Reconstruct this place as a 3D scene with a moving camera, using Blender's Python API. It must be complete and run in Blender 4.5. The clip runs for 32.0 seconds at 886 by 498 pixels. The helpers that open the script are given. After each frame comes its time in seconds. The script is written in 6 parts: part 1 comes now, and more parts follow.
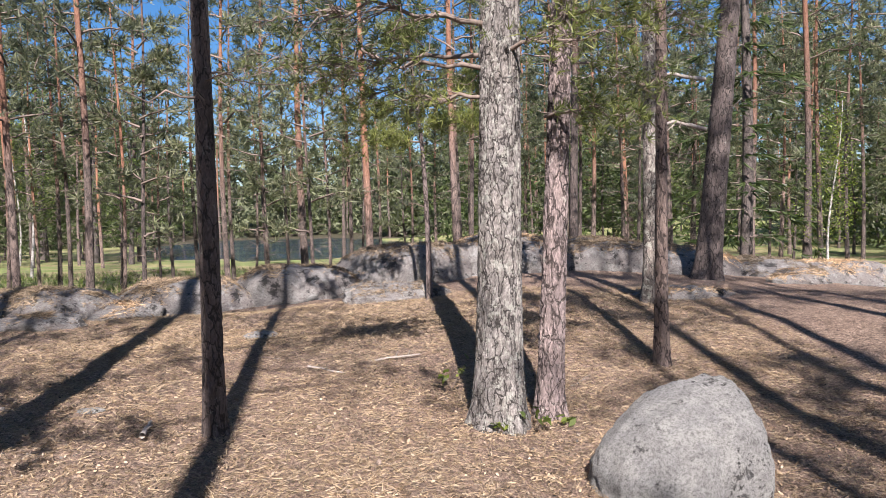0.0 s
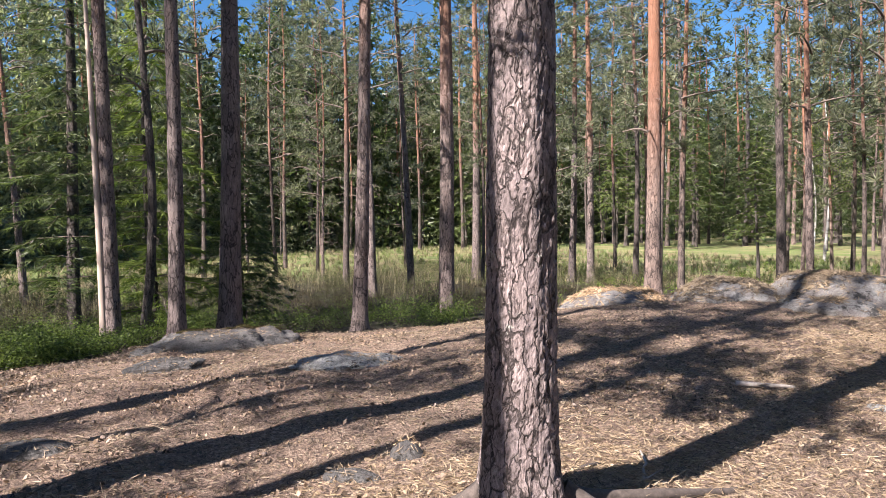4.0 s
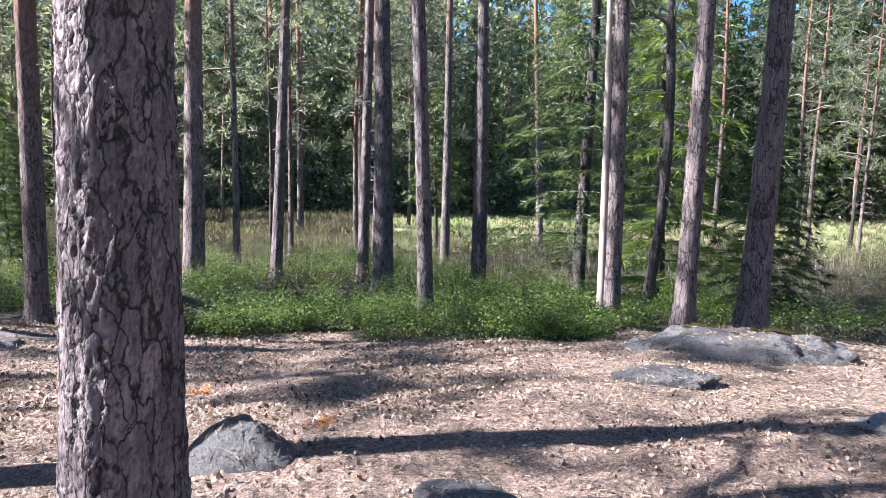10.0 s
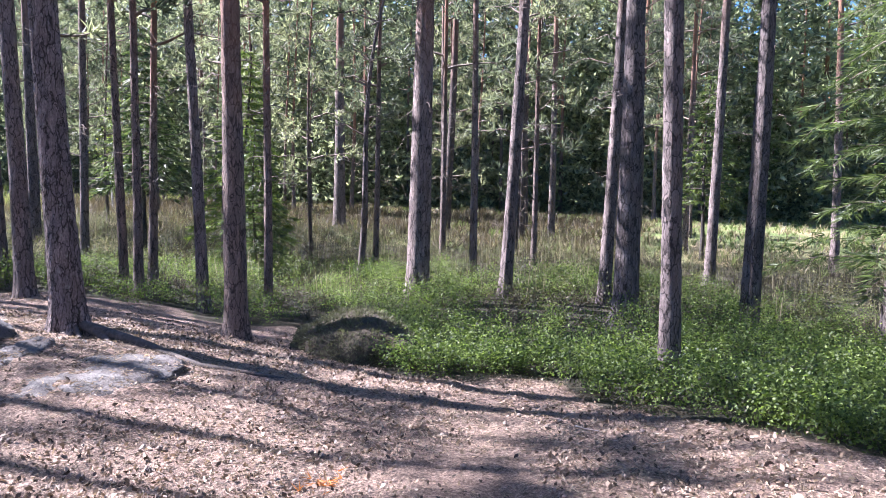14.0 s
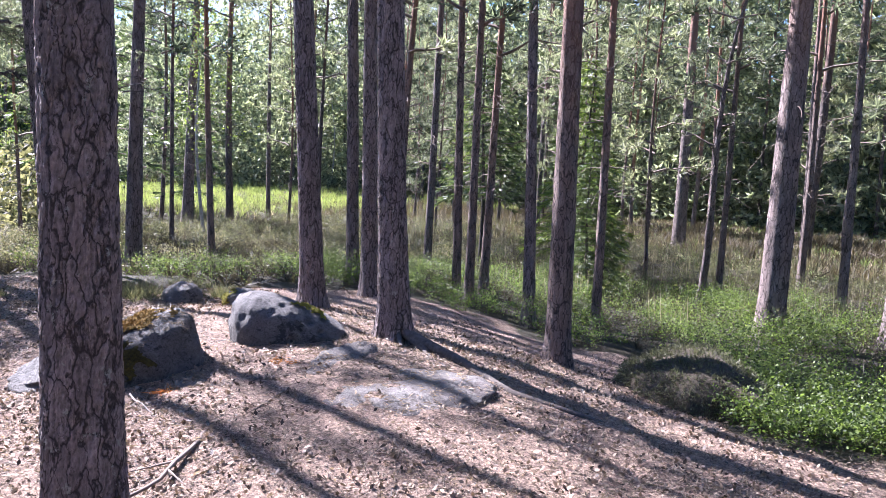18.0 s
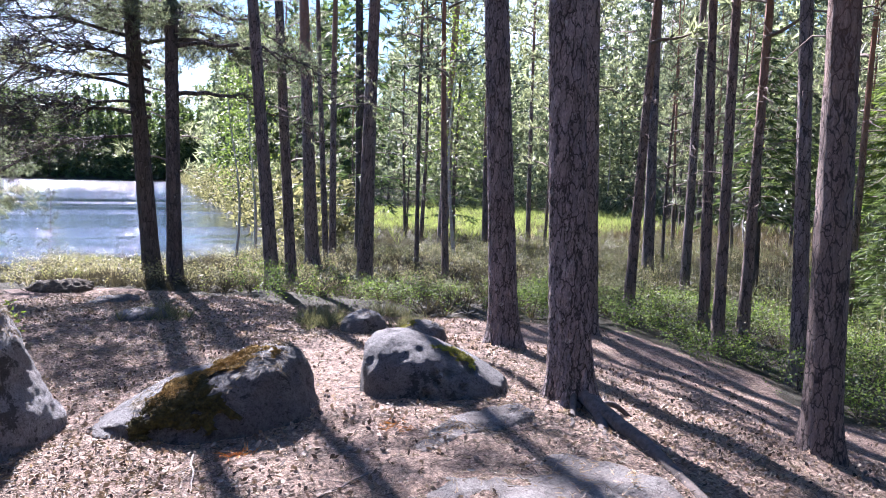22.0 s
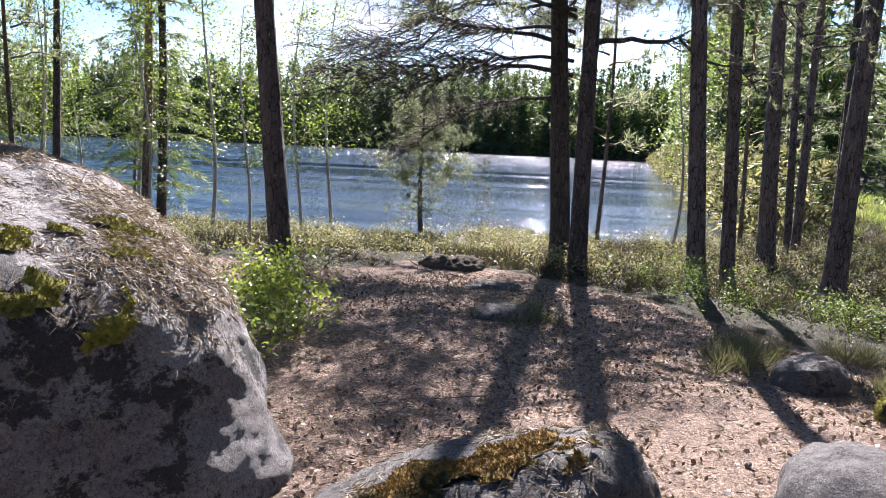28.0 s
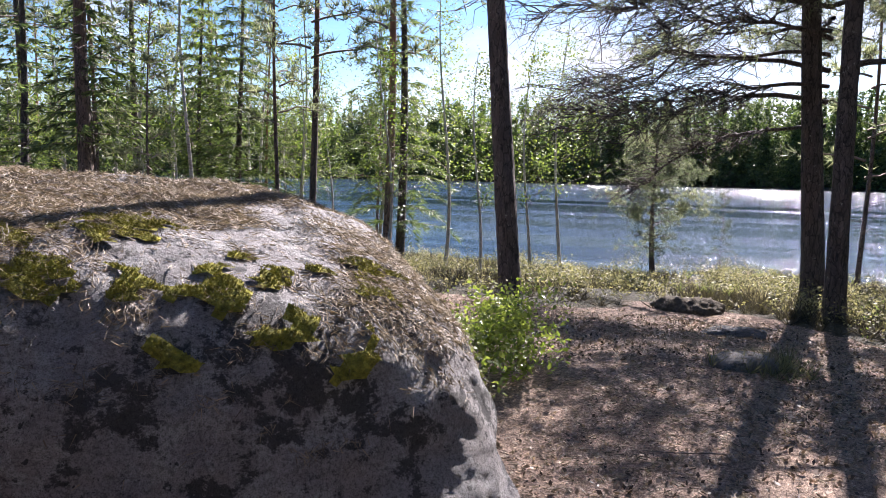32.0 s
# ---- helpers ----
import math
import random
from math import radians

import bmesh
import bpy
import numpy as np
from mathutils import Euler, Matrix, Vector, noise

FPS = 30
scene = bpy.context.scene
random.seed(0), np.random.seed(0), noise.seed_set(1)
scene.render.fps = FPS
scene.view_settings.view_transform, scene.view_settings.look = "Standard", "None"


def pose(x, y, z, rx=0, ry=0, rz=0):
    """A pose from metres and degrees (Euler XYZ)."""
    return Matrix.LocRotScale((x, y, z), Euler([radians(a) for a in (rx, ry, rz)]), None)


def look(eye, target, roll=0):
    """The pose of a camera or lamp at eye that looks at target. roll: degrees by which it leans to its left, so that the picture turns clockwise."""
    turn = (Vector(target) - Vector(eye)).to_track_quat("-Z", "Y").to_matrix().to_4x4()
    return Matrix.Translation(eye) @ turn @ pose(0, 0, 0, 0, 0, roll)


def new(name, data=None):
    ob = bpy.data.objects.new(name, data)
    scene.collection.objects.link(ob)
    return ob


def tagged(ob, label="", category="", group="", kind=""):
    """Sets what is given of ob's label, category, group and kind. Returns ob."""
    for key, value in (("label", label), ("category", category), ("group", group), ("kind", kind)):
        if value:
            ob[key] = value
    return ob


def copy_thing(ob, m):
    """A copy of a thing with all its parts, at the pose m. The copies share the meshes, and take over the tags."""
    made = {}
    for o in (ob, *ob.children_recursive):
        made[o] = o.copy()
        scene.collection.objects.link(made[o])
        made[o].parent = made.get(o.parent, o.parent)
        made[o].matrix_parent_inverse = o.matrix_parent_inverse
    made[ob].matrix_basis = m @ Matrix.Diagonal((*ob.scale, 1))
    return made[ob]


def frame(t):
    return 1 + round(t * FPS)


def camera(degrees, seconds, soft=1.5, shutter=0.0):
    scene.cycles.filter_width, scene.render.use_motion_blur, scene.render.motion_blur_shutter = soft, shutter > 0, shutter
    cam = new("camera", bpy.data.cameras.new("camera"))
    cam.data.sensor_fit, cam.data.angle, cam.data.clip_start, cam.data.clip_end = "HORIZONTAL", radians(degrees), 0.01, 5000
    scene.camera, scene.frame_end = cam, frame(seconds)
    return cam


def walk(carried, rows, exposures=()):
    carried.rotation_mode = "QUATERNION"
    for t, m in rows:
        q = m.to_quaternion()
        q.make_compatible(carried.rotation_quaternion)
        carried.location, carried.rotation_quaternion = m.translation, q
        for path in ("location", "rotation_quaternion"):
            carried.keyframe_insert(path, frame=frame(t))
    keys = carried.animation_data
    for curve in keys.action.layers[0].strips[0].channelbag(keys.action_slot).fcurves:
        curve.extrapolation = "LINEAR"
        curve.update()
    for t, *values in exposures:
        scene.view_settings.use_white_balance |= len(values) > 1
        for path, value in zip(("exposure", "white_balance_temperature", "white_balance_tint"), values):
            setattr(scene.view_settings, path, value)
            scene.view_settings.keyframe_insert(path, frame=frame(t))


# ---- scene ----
cam = camera(61.3, 32.0, 0.7)
METRES, EYE, TILT, LEAN, TURN = 10.6, 1.5, 0.0, 0.0, -6.8
ROWS = [
    (0.0, 0.0, 0.0, 0.0, -0.05, -2.37, 1.26),
    (0.5, 0.0029, 0.0083, 0.0006, 9.24, -2.03, 0.78),
    (1.0, 0.0048, 0.015, 0.0023, 17.85, -1.53, 0.55),
    (1.5, 0.0049, 0.0192, 0.0024, 26.27, -1.07, 0.61),
    (2.0, 0.0044, 0.0189, 0.0015, 34.49, -0.65, 0.92),
    (2.5, -0.0014, 0.0144, 0.0026, 41.9, -0.38, 1.16),
    (3.0, -0.0046, 0.0083, 0.0033, 48.07, -0.47, 1.15),
    (3.5, -0.0061, 0.0066, 0.0027, 52.75, -1.18, 0.92),
    (5.5, -0.0143, 0.02, -0.0032, 62.26, -6.25, 0.69),
    (6.0, -0.0375, 0.0243, -0.0006, 65.7, -6.37, 0.5),
    (6.5, -0.052, 0.0281, -0.0013, 70.82, -6.54, 0.14),
    (7.0, -0.0695, 0.0412, 0.0003, 77.1, -6.98, -0.28),
    (7.5, -0.086, 0.0494, -0.0007, 84.05, -8.39, -0.35),
    (8.0, -0.1106, 0.0456, 0.0009, 86.98, -8.66, 0.05),
    (8.5, -0.1321, 0.0466, 0.0016, 87.91, -8.0, -0.24),
    (9.0, -0.1546, 0.0548, 0.0034, 89.86, -7.47, -0.95),
    (9.5, -0.1711, 0.0577, 0.0034, 92.0, -6.63, -1.35),
    (10.0, -0.1952, 0.0483, 0.0027, 93.49, -5.99, -1.6),
    (10.5, -0.2139, 0.0449, 0.0022, 94.6, -5.86, -1.79),
    (11.0, -0.2411, 0.0496, 0.0038, 95.05, -6.19, -1.77),
    (11.5, -0.267, 0.0525, 0.0047, 95.5, -6.79, -1.78),
    (12.0, -0.2951, 0.0487, 0.0048, 96.5, -7.48, -1.83),
    (12.5, -0.3188, 0.0476, 0.0058, 98.5, -7.86, -1.73),
    (13.0, -0.3438, 0.0524, 0.0082, 102.82, -7.88, -1.61),
    (13.5, -0.361, 0.056, 0.0096, 107.83, -7.34, -1.61),
    (14.0, -0.3769, 0.0503, 0.01, 113.65, -6.69, -1.69),
    (14.5, -0.3969, 0.0408, 0.0103, 120.37, -5.93, -1.82),
    (15.0, -0.4127, 0.0397, 0.0113, 127.82, -5.63, -1.94),
    (15.5, -0.4207, 0.0394, 0.011, 134.81, -5.59, -1.91),
    (17.5, -0.4328, 0.0265, 0.0078, 140.78, -6.31, -2.46),
    (18.0, -0.4462, 0.004, 0.0066, 139.16, -6.62, -2.66),
    (18.5, -0.46, -0.0076, 0.0045, 138.06, -6.8, -2.69),
    (19.0, -0.482, -0.0125, 0.005, 138.1, -6.76, -2.39),
    (19.5, -0.5013, -0.0255, 0.0018, 139.86, -6.49, -1.88),
    (20.0, -0.522, -0.0431, 0.0014, 142.79, -6.24, -1.42),
    (20.5, -0.5458, -0.0487, -0.0005, 146.49, -6.02, -1.12),
    (21.0, -0.5701, -0.0559, -0.0018, 150.83, -5.74, -1.13),
    (21.5, -0.5872, -0.07, -0.005, 155.66, -5.72, -1.32),
    (22.0, -0.6055, -0.0877, -0.0059, 160.77, -5.52, -1.46),
    (22.5, -0.6273, -0.0992, -0.0086, 166.12, -6.43, -1.89),
    (23.0, -0.6396, -0.1115, -0.0124, 168.95, -8.21, -2.48),
    (23.5, -0.6447, -0.138, -0.0132, 170.84, -9.4, -2.61),
    (24.0, -0.649, -0.153, -0.015, 172.83, -9.98, -2.5),
    (24.5, -0.661, -0.1706, -0.0145, 174.49, -10.04, -2.44),
    (26.5, -0.6807, -0.2599, -0.0221, 181.98, -8.36, -2.42),
    (27.0, -0.6885, -0.2854, -0.0219, 185.77, -8.38, -2.54),
    (27.5, -0.6832, -0.3074, -0.0232, 190.34, -8.4, -2.51),
    (28.0, -0.6747, -0.3241, -0.0204, 195.63, -8.16, -2.5),
    (28.5, -0.6731, -0.3275, -0.0187, 201.21, -7.67, -2.23),
    (29.0, -0.6735, -0.3285, -0.0182, 207.51, -7.32, -1.76),
    (29.5, -0.6722, -0.3265, -0.0174, 213.38, -7.19, -1.0),
    (30.0, -0.6709, -0.3255, -0.0178, 217.95, -7.15, -0.19),
    (30.5, -0.6711, -0.3258, -0.0175, 220.6, -7.18, 0.37),
    (31.0, -0.6707, -0.3253, -0.0175, 220.91, -7.02, 0.4),
    (31.5, -0.6703, -0.3254, -0.0176, 218.75, -6.62, -0.05),
    (32.0, -0.6715, -0.3259, -0.0177, 212.85, -5.93, -1.09),
]
walk(cam, [(t, pose(0, 0, EYE, TILT, LEAN, TURN) @ pose(METRES * x, METRES * y, METRES * z, 90 + pitch, roll, yaw)) for t, x, y, z, yaw, pitch, roll in ROWS],
     [(0.0, 1.38, 6500, 20), (1.5, 1.36, 6500, 20), (3.0, 1.55, 6700, 20), (6.0, 1.9, 6100, 18), (8.0, 2.2, 5850, 17), (13.0, 2.58, 5700, 25), (20.0, 2.6, 5700, 28), (24.0, 2.28, 5900, 25), (28.0, 2.1, 6300, 22), (32.0, 2.0, 6350, 23)])

# ---- world, sun ----
SUN_EL, SUN_AZ = 40.0, 180.0
world = bpy.data.worlds.new("sky")
scene.world = world
world.use_nodes = True
wn, wl = world.node_tree.nodes, world.node_tree.links
wn.clear()
sky = wn.new("ShaderNodeTexSky")
sky.sky_type, sky.sun_disc = "NISHITA", False
sky.sun_elevation, sky.sun_rotation = radians(SUN_EL), radians(SUN_AZ)
sky.air_density, sky.dust_density, sky.ozone_density = 1.0, 0.5, 4.0
wbg, wout = wn.new("ShaderNodeBackground"), wn.new("ShaderNodeOutputWorld")
wbg.inputs["Strength"].default_value = 0.05
wtc, wmap, wno, wrp, wmx = (wn.new(k) for k in ("ShaderNodeTexCoord", "ShaderNodeMapping", "ShaderNodeTexNoise", "ShaderNodeValToRGB", "ShaderNodeMix"))
wmap.inputs["Scale"].default_value = (1.0, 1.0, 2.6)
wno.inputs["Scale"].default_value, wno.inputs["Detail"].default_value, wno.inputs["Roughness"].default_value = 2.3, 7.0, 0.6
wrp.color_ramp.elements[0].position, wrp.color_ramp.elements[1].position = 0.58, 0.76
wmx.data_type = "RGBA"
wmx.inputs[7].default_value = (5.6, 5.75, 6.1, 1)
wl.new(wtc.outputs["Generated"], wmap.inputs[0])
wl.new(wmap.outputs[0], wno.inputs["Vector"])
wsep, wmul = wn.new("ShaderNodeSeparateXYZ"), wn.new("ShaderNodeMath")
wmul.operation = "MULTIPLY_ADD"
wmul.inputs[1].default_value = -0.11
wl.new(wtc.outputs["Generated"], wsep.inputs[0])
wl.new(wsep.outputs["Y"], wmul.inputs[0])
wl.new(wno.outputs["Fac"], wmul.inputs[2])
wl.new(wmul.outputs[0], wrp.inputs[0])
wl.new(wrp.outputs[0], wmx.inputs[0])
wsat = wn.new("ShaderNodeHueSaturation")
wsat.inputs["Saturation"].default_value = 1.3
wl.new(sky.outputs[0], wsat.inputs["Color"])
wl.new(wsat.outputs[0], wmx.inputs[6])
wl.new(wmx.outputs[2], wbg.inputs[0])
wl.new(wbg.outputs[0], wout.inputs[0])
sun = new("sun", bpy.data.lights.new("sun", "SUN"))
sun.data.energy, sun.data.angle, sun.data.color = 5.0, radians(0.55), (1.0, 0.955, 0.885)
_el = radians(SUN_EL)
sun.matrix_world = look((0.0, -40 * math.cos(_el), 40 * math.sin(_el)), (0, 0, 0))


# ---- materials ----
def node_mat(name):
    m = bpy.data.materials.new(name)
    m.use_nodes = True
    nt = m.node_tree
    bsdf = nt.nodes["Principled BSDF"]
    return m, nt, bsdf


def ramp(nt, src, stops):
    r = nt.nodes.new("ShaderNodeValToRGB")
    el = r.color_ramp.elements
    while len(el) < len(stops):
        el.new(0.5)
    for e, (p, c) in zip(el, stops):
        e.position, e.color = p, (*c, 1)
    nt.links.new(src, r.inputs[0])
    return r.outputs[0]


def noise_tex(nt, vec, scale, detail=4.0, rough=0.6, distort=0.0):
    n = nt.nodes.new("ShaderNodeTexNoise")
    n.inputs["Scale"].default_value, n.inputs["Detail"].default_value = scale, detail
    n.inputs["Roughness"].default_value, n.inputs["Distortion"].default_value = rough, distort
    nt.links.new(vec, n.inputs["Vector"])
    return n.outputs["Fac"]


def mapped(nt, scale=(1, 1, 1), kind="Object"):
    tc, mp = nt.nodes.new("ShaderNodeTexCoord"), nt.nodes.new("ShaderNodeMapping")
    mp.inputs["Scale"].default_value = scale
    nt.links.new(tc.outputs[kind], mp.inputs["Vector"])
    return mp.outputs["Vector"]


def mix_col(nt, fac, a, b, mode="MIX"):
    m = nt.nodes.new("ShaderNodeMix")
    m.data_type, m.blend_type = "RGBA", mode
    for sock, v in ((m.inputs[0], fac), (m.inputs[6], a), (m.inputs[7], b)):
        if isinstance(v, (int, float)):
            sock.default_value = v
        elif isinstance(v, tuple):
            sock.default_value = (*v, 1)
        else:
            nt.links.new(v, sock)
    return m.outputs[2]


def math_node(nt, op, a, b=0.0, clamp=False):
    m = nt.nodes.new("ShaderNodeMath")
    m.operation, m.use_clamp = op, clamp
    for sock, v in zip(m.inputs, (a, b)):
        if isinstance(v, (int, float)):
            sock.default_value = v
        else:
            nt.links.new(v, sock)
    return m.outputs[0]


def add_bump(nt, bsdf, height, strength=0.5, dist=0.02):
    b = nt.nodes.new("ShaderNodeBump")
    b.inputs["Strength"].default_value, b.inputs["Distance"].default_value = strength, dist
    nt.links.new(height, b.inputs["Height"])
    nt.links.new(b.outputs[0], bsdf.inputs["Normal"])


def bark_mat(name, plate_lo, plate_hi, crack, upper, z0, z1, lichen=0.0, relief=False):
    m, nt, bs = node_mat(name)
    v = mapped(nt, (1, 1, 0.27))
    warp = nt.nodes.new("ShaderNodeTexNoise")
    warp.inputs["Scale"].default_value, warp.inputs["Detail"].default_value = 14.0, 4.0
    nt.links.new(mapped(nt, (1, 1, 0.6)), warp.inputs["Vector"])
    wv = mix_col(nt, 0.085, v, warp.outputs["Color"])
    cracks, cell = [], None
    gap = noise_tex(nt, mapped(nt, (1, 1, 0.5)), 9.0, 3.0, 0.6)
    for sc, lo, hi in ((19.0, 0.015, 0.13), (44.0, -0.07, 0.09)):
        vor = nt.nodes.new("ShaderNodeTexVoronoi")
        vor.feature = "DISTANCE_TO_EDGE"
        vor.inputs["Scale"].default_value = sc
        nt.links.new(wv, vor.inputs["Vector"])
        wide = nt.nodes.new("ShaderNodeMapRange")
        wide.inputs["From Min"].default_value, wide.inputs["From Max"].default_value = 0.32, 0.68
        wide.inputs["To Min"].default_value, wide.inputs["To Max"].default_value = lo, hi
        nt.links.new(gap, wide.inputs["Value"])
        w = math_node(nt, "MAXIMUM", wide.outputs[0], 0.004)
        cracks.append(math_node(nt, "POWER", math_node(nt, "DIVIDE", vor.outputs["Distance"], w, True), 1.6))
    tint = nt.nodes.new("ShaderNodeTexVoronoi")
    tint.inputs["Scale"].default_value = 19.0
    nt.links.new(wv, tint.inputs["Vector"])
    cell = nt.nodes.new("ShaderNodeSeparateColor")
    nt.links.new(tint.outputs["Color"], cell.inputs[0])
    cell = cell.outputs[0]
    v1 = mapped(nt, (1, 1, 0.55))
    fine = noise_tex(nt, v1, 75.0, 7.0, 0.75)
    big = noise_tex(nt, v1, 6.0, 4.0, 0.65)
    plate = mix_col(nt, ramp(nt, big, [(0.3, (0, 0, 0)), (0.7, (1, 1, 1))]), plate_lo, plate_hi)
    plate = mix_col(nt, 0.75, plate, ramp(nt, fine, [(0.3, (0.2, 0.2, 0.2)), (0.7, (0.82, 0.82, 0.82))]), "OVERLAY")
    plate = mix_col(nt, 0.35, plate, ramp(nt, cell, [(0.0, (0.3, 0.3, 0.32)), (1.0, (0.68, 0.66, 0.65))]), "OVERLAY")
    tc, sep = nt.nodes.new("ShaderNodeTexCoord"), nt.nodes.new("ShaderNodeSeparateXYZ")
    nt.links.new(tc.outputs["Object"], sep.inputs[0])
    info = nt.nodes.new("ShaderNodeObjectInfo")
    zr = math_node(nt, "ADD", sep.outputs["Z"], math_node(nt, "MULTIPLY", info.outputs["Random"], 2.5))
    zr = math_node(nt, "ADD", zr, math_node(nt, "MULTIPLY", big, 2.0))
    up = nt.nodes.new("ShaderNodeMapRange")
    up.inputs["From Min"].default_value, up.inputs["From Max"].default_value = z0 + 2.2, z1 + 2.2
    nt.links.new(zr, up.inputs["Value"])
    upc = mix_col(nt, 0.6, upper, ramp(nt, fine, [(0.3, (0.28, 0.28, 0.28)), (0.7, (0.75, 0.75, 0.75))]), "OVERLAY")
    ridge = noise_tex(nt, mapped(nt, (1, 1, 0.13)), 30.0, 6.0, 0.65, 0.5)
    ridge = ramp(nt, math_node(nt, "ABSOLUTE", math_node(nt, "SUBTRACT", ridge, 0.5)), [(0.0, (0.25, 0.25, 0.25)), (0.10, (1, 1, 1))])
    deep = math_node(nt, "MULTIPLY", math_node(nt, "MULTIPLY", cracks[0], math_node(nt, "ADD", 0.35, math_node(nt, "MULTIPLY", cracks[1], 0.65))), math_node(nt, "ADD", 0.55, math_node(nt, "MULTIPLY", ridge, 0.45)))
    if relief:
        at = nt.nodes.new("ShaderNodeAttribute")
        at.attribute_name = "plate"
        deep = math_node(nt, "MULTIPLY", deep, math_node(nt, "ADD", 0.3, math_node(nt, "MULTIPLY", at.outputs["Fac"], 0.7)))
    low = mix_col(nt, deep, crack, plate)
    if lichen:
        spots = noise_tex(nt, mapped(nt, (1, 1, 0.8)), 17.0, 8.0, 0.78)
        low = mix_col(nt, ramp(nt, spots, [(0.63 - lichen * 0.09, (0, 0, 0)), (0.67 - lichen * 0.08, (0.8, 0.8, 0.8))]), low, (0.42, 0.43, 0.38))
    col = mix_col(nt, up.outputs[0], low, upc)
    tone = mix_col(nt, info.outputs["Random"], (0.78, 0.78, 0.8), (1.12, 1.08, 1.05))
    col = mix_col(nt, 1.0, col, tone, "MULTIPLY")
    nt.links.new(col, bs.inputs["Base Color"])
    bs.inputs["Roughness"].default_value = 0.9
    h = math_node(nt, "ADD", math_node(nt, "MULTIPLY", deep, math_node(nt, "ADD", 0.7, math_node(nt, "MULTIPLY", cell, 0.5))), math_node(nt, "MULTIPLY", fine, 0.7))
    add_bump(nt, bs, h, 1.0, 0.014)
    return m


BARK = bark_mat("pine_bark", (0.17, 0.135, 0.125), (0.33, 0.275, 0.255), (0.035, 0.027, 0.025), (0.27, 0.145, 0.095), 4.5, 7.5)
BARK_NEAR = bark_mat("pine_bark_plated", (0.215, 0.178, 0.172), (0.44, 0.365, 0.35), (0.035, 0.027, 0.025), (0.36, 0.18, 0.11), 6.0, 8.0, 0.28, True)
BARK_RED = bark_mat("pine_bark_orange", (0.19, 0.145, 0.125), (0.32, 0.25, 0.215), (0.04, 0.03, 0.027), (0.27, 0.135, 0.085), 2.9, 5.4)
BARK_LICHEN = bark_mat("old_bark_lichen", (0.15, 0.13, 0.115), (0.30, 0.275, 0.25), (0.03, 0.026, 0.024), (0.24, 0.18, 0.14), 7.0, 9.0, 1.1)
BARK_LICHEN_NEAR = bark_mat("old_plated_bark_lichen", (0.22, 0.205, 0.185), (0.42, 0.40, 0.37), (0.03, 0.026, 0.024), (0.24, 0.18, 0.14), 7.0, 9.0, 1.1, True)
BARK_MID = bark_mat("brown_bark", (0.12, 0.095, 0.085), (0.24, 0.195, 0.175), (0.03, 0.025, 0.022), (0.24, 0.14, 0.095), 6.0, 9.0, 0.2)
BARK_WOOD = bark_mat("forest_bark", (0.10, 0.08, 0.07), (0.21, 0.165, 0.145), (0.03, 0.025, 0.022), (0.25, 0.125, 0.08), 3.8, 7.5, 0.2)
BARK_DARK = bark_mat("dark_bark", (0.085, 0.07, 0.064), (0.17, 0.145, 0.13), (0.025, 0.021, 0.02), (0.2, 0.12, 0.08), 9.0, 12.0, 0.2)


def plain_mat(name, lo, hi, scale, rough=0.9, bump=0.4, dist=0.01, stretch=(1, 1, 1)):
    m, nt, bs = node_mat(name)
    v = mapped(nt, stretch)
    f = noise_tex(nt, v, scale, 8.0, 0.7)
    g2 = noise_tex(nt, v, scale * 0.13, 3.0, 0.5)
    c = mix_col(nt, ramp(nt, f, [(0.3, (0, 0, 0)), (0.7, (1, 1, 1))]), lo, hi)
    c = mix_col(nt, 0.5, c, ramp(nt, g2, [(0.3, (0.3, 0.3, 0.3)), (0.7, (0.7, 0.7, 0.7))]), "OVERLAY")
    nt.links.new(c, bs.inputs["Base Color"])
    bs.inputs["Roughness"].default_value = rough
    if bump:
        add_bump(nt, bs, f, bump, dist)
    return m


DEADWOOD = plain_mat("weathered_wood", (0.20, 0.17, 0.15), (0.42, 0.38, 0.34), 30.0, 0.85, 0.5, 0.004, (1, 1, 0.2))
PALEWOOD = plain_mat("bare_wood", (0.34, 0.26, 0.21), (0.52, 0.42, 0.35), 20.0, 0.7, 0.3, 0.004, (1, 1, 0.1))
ROOTWOOD = plain_mat("root_bark", (0.035, 0.028, 0.024), (0.13, 0.105, 0.09), 30.0, 0.9, 0.6, 0.006)
TWIG = plain_mat("twig_bark", (0.11, 0.085, 0.07), (0.23, 0.18, 0.15), 25.0, 0.9, 0.3, 0.004)
BIRCH = plain_mat("birch_bark", (0.16, 0.15, 0.14), (0.55, 0.53, 0.5), 9.0, 0.8, 0.3, 0.004, (1, 1, 3))


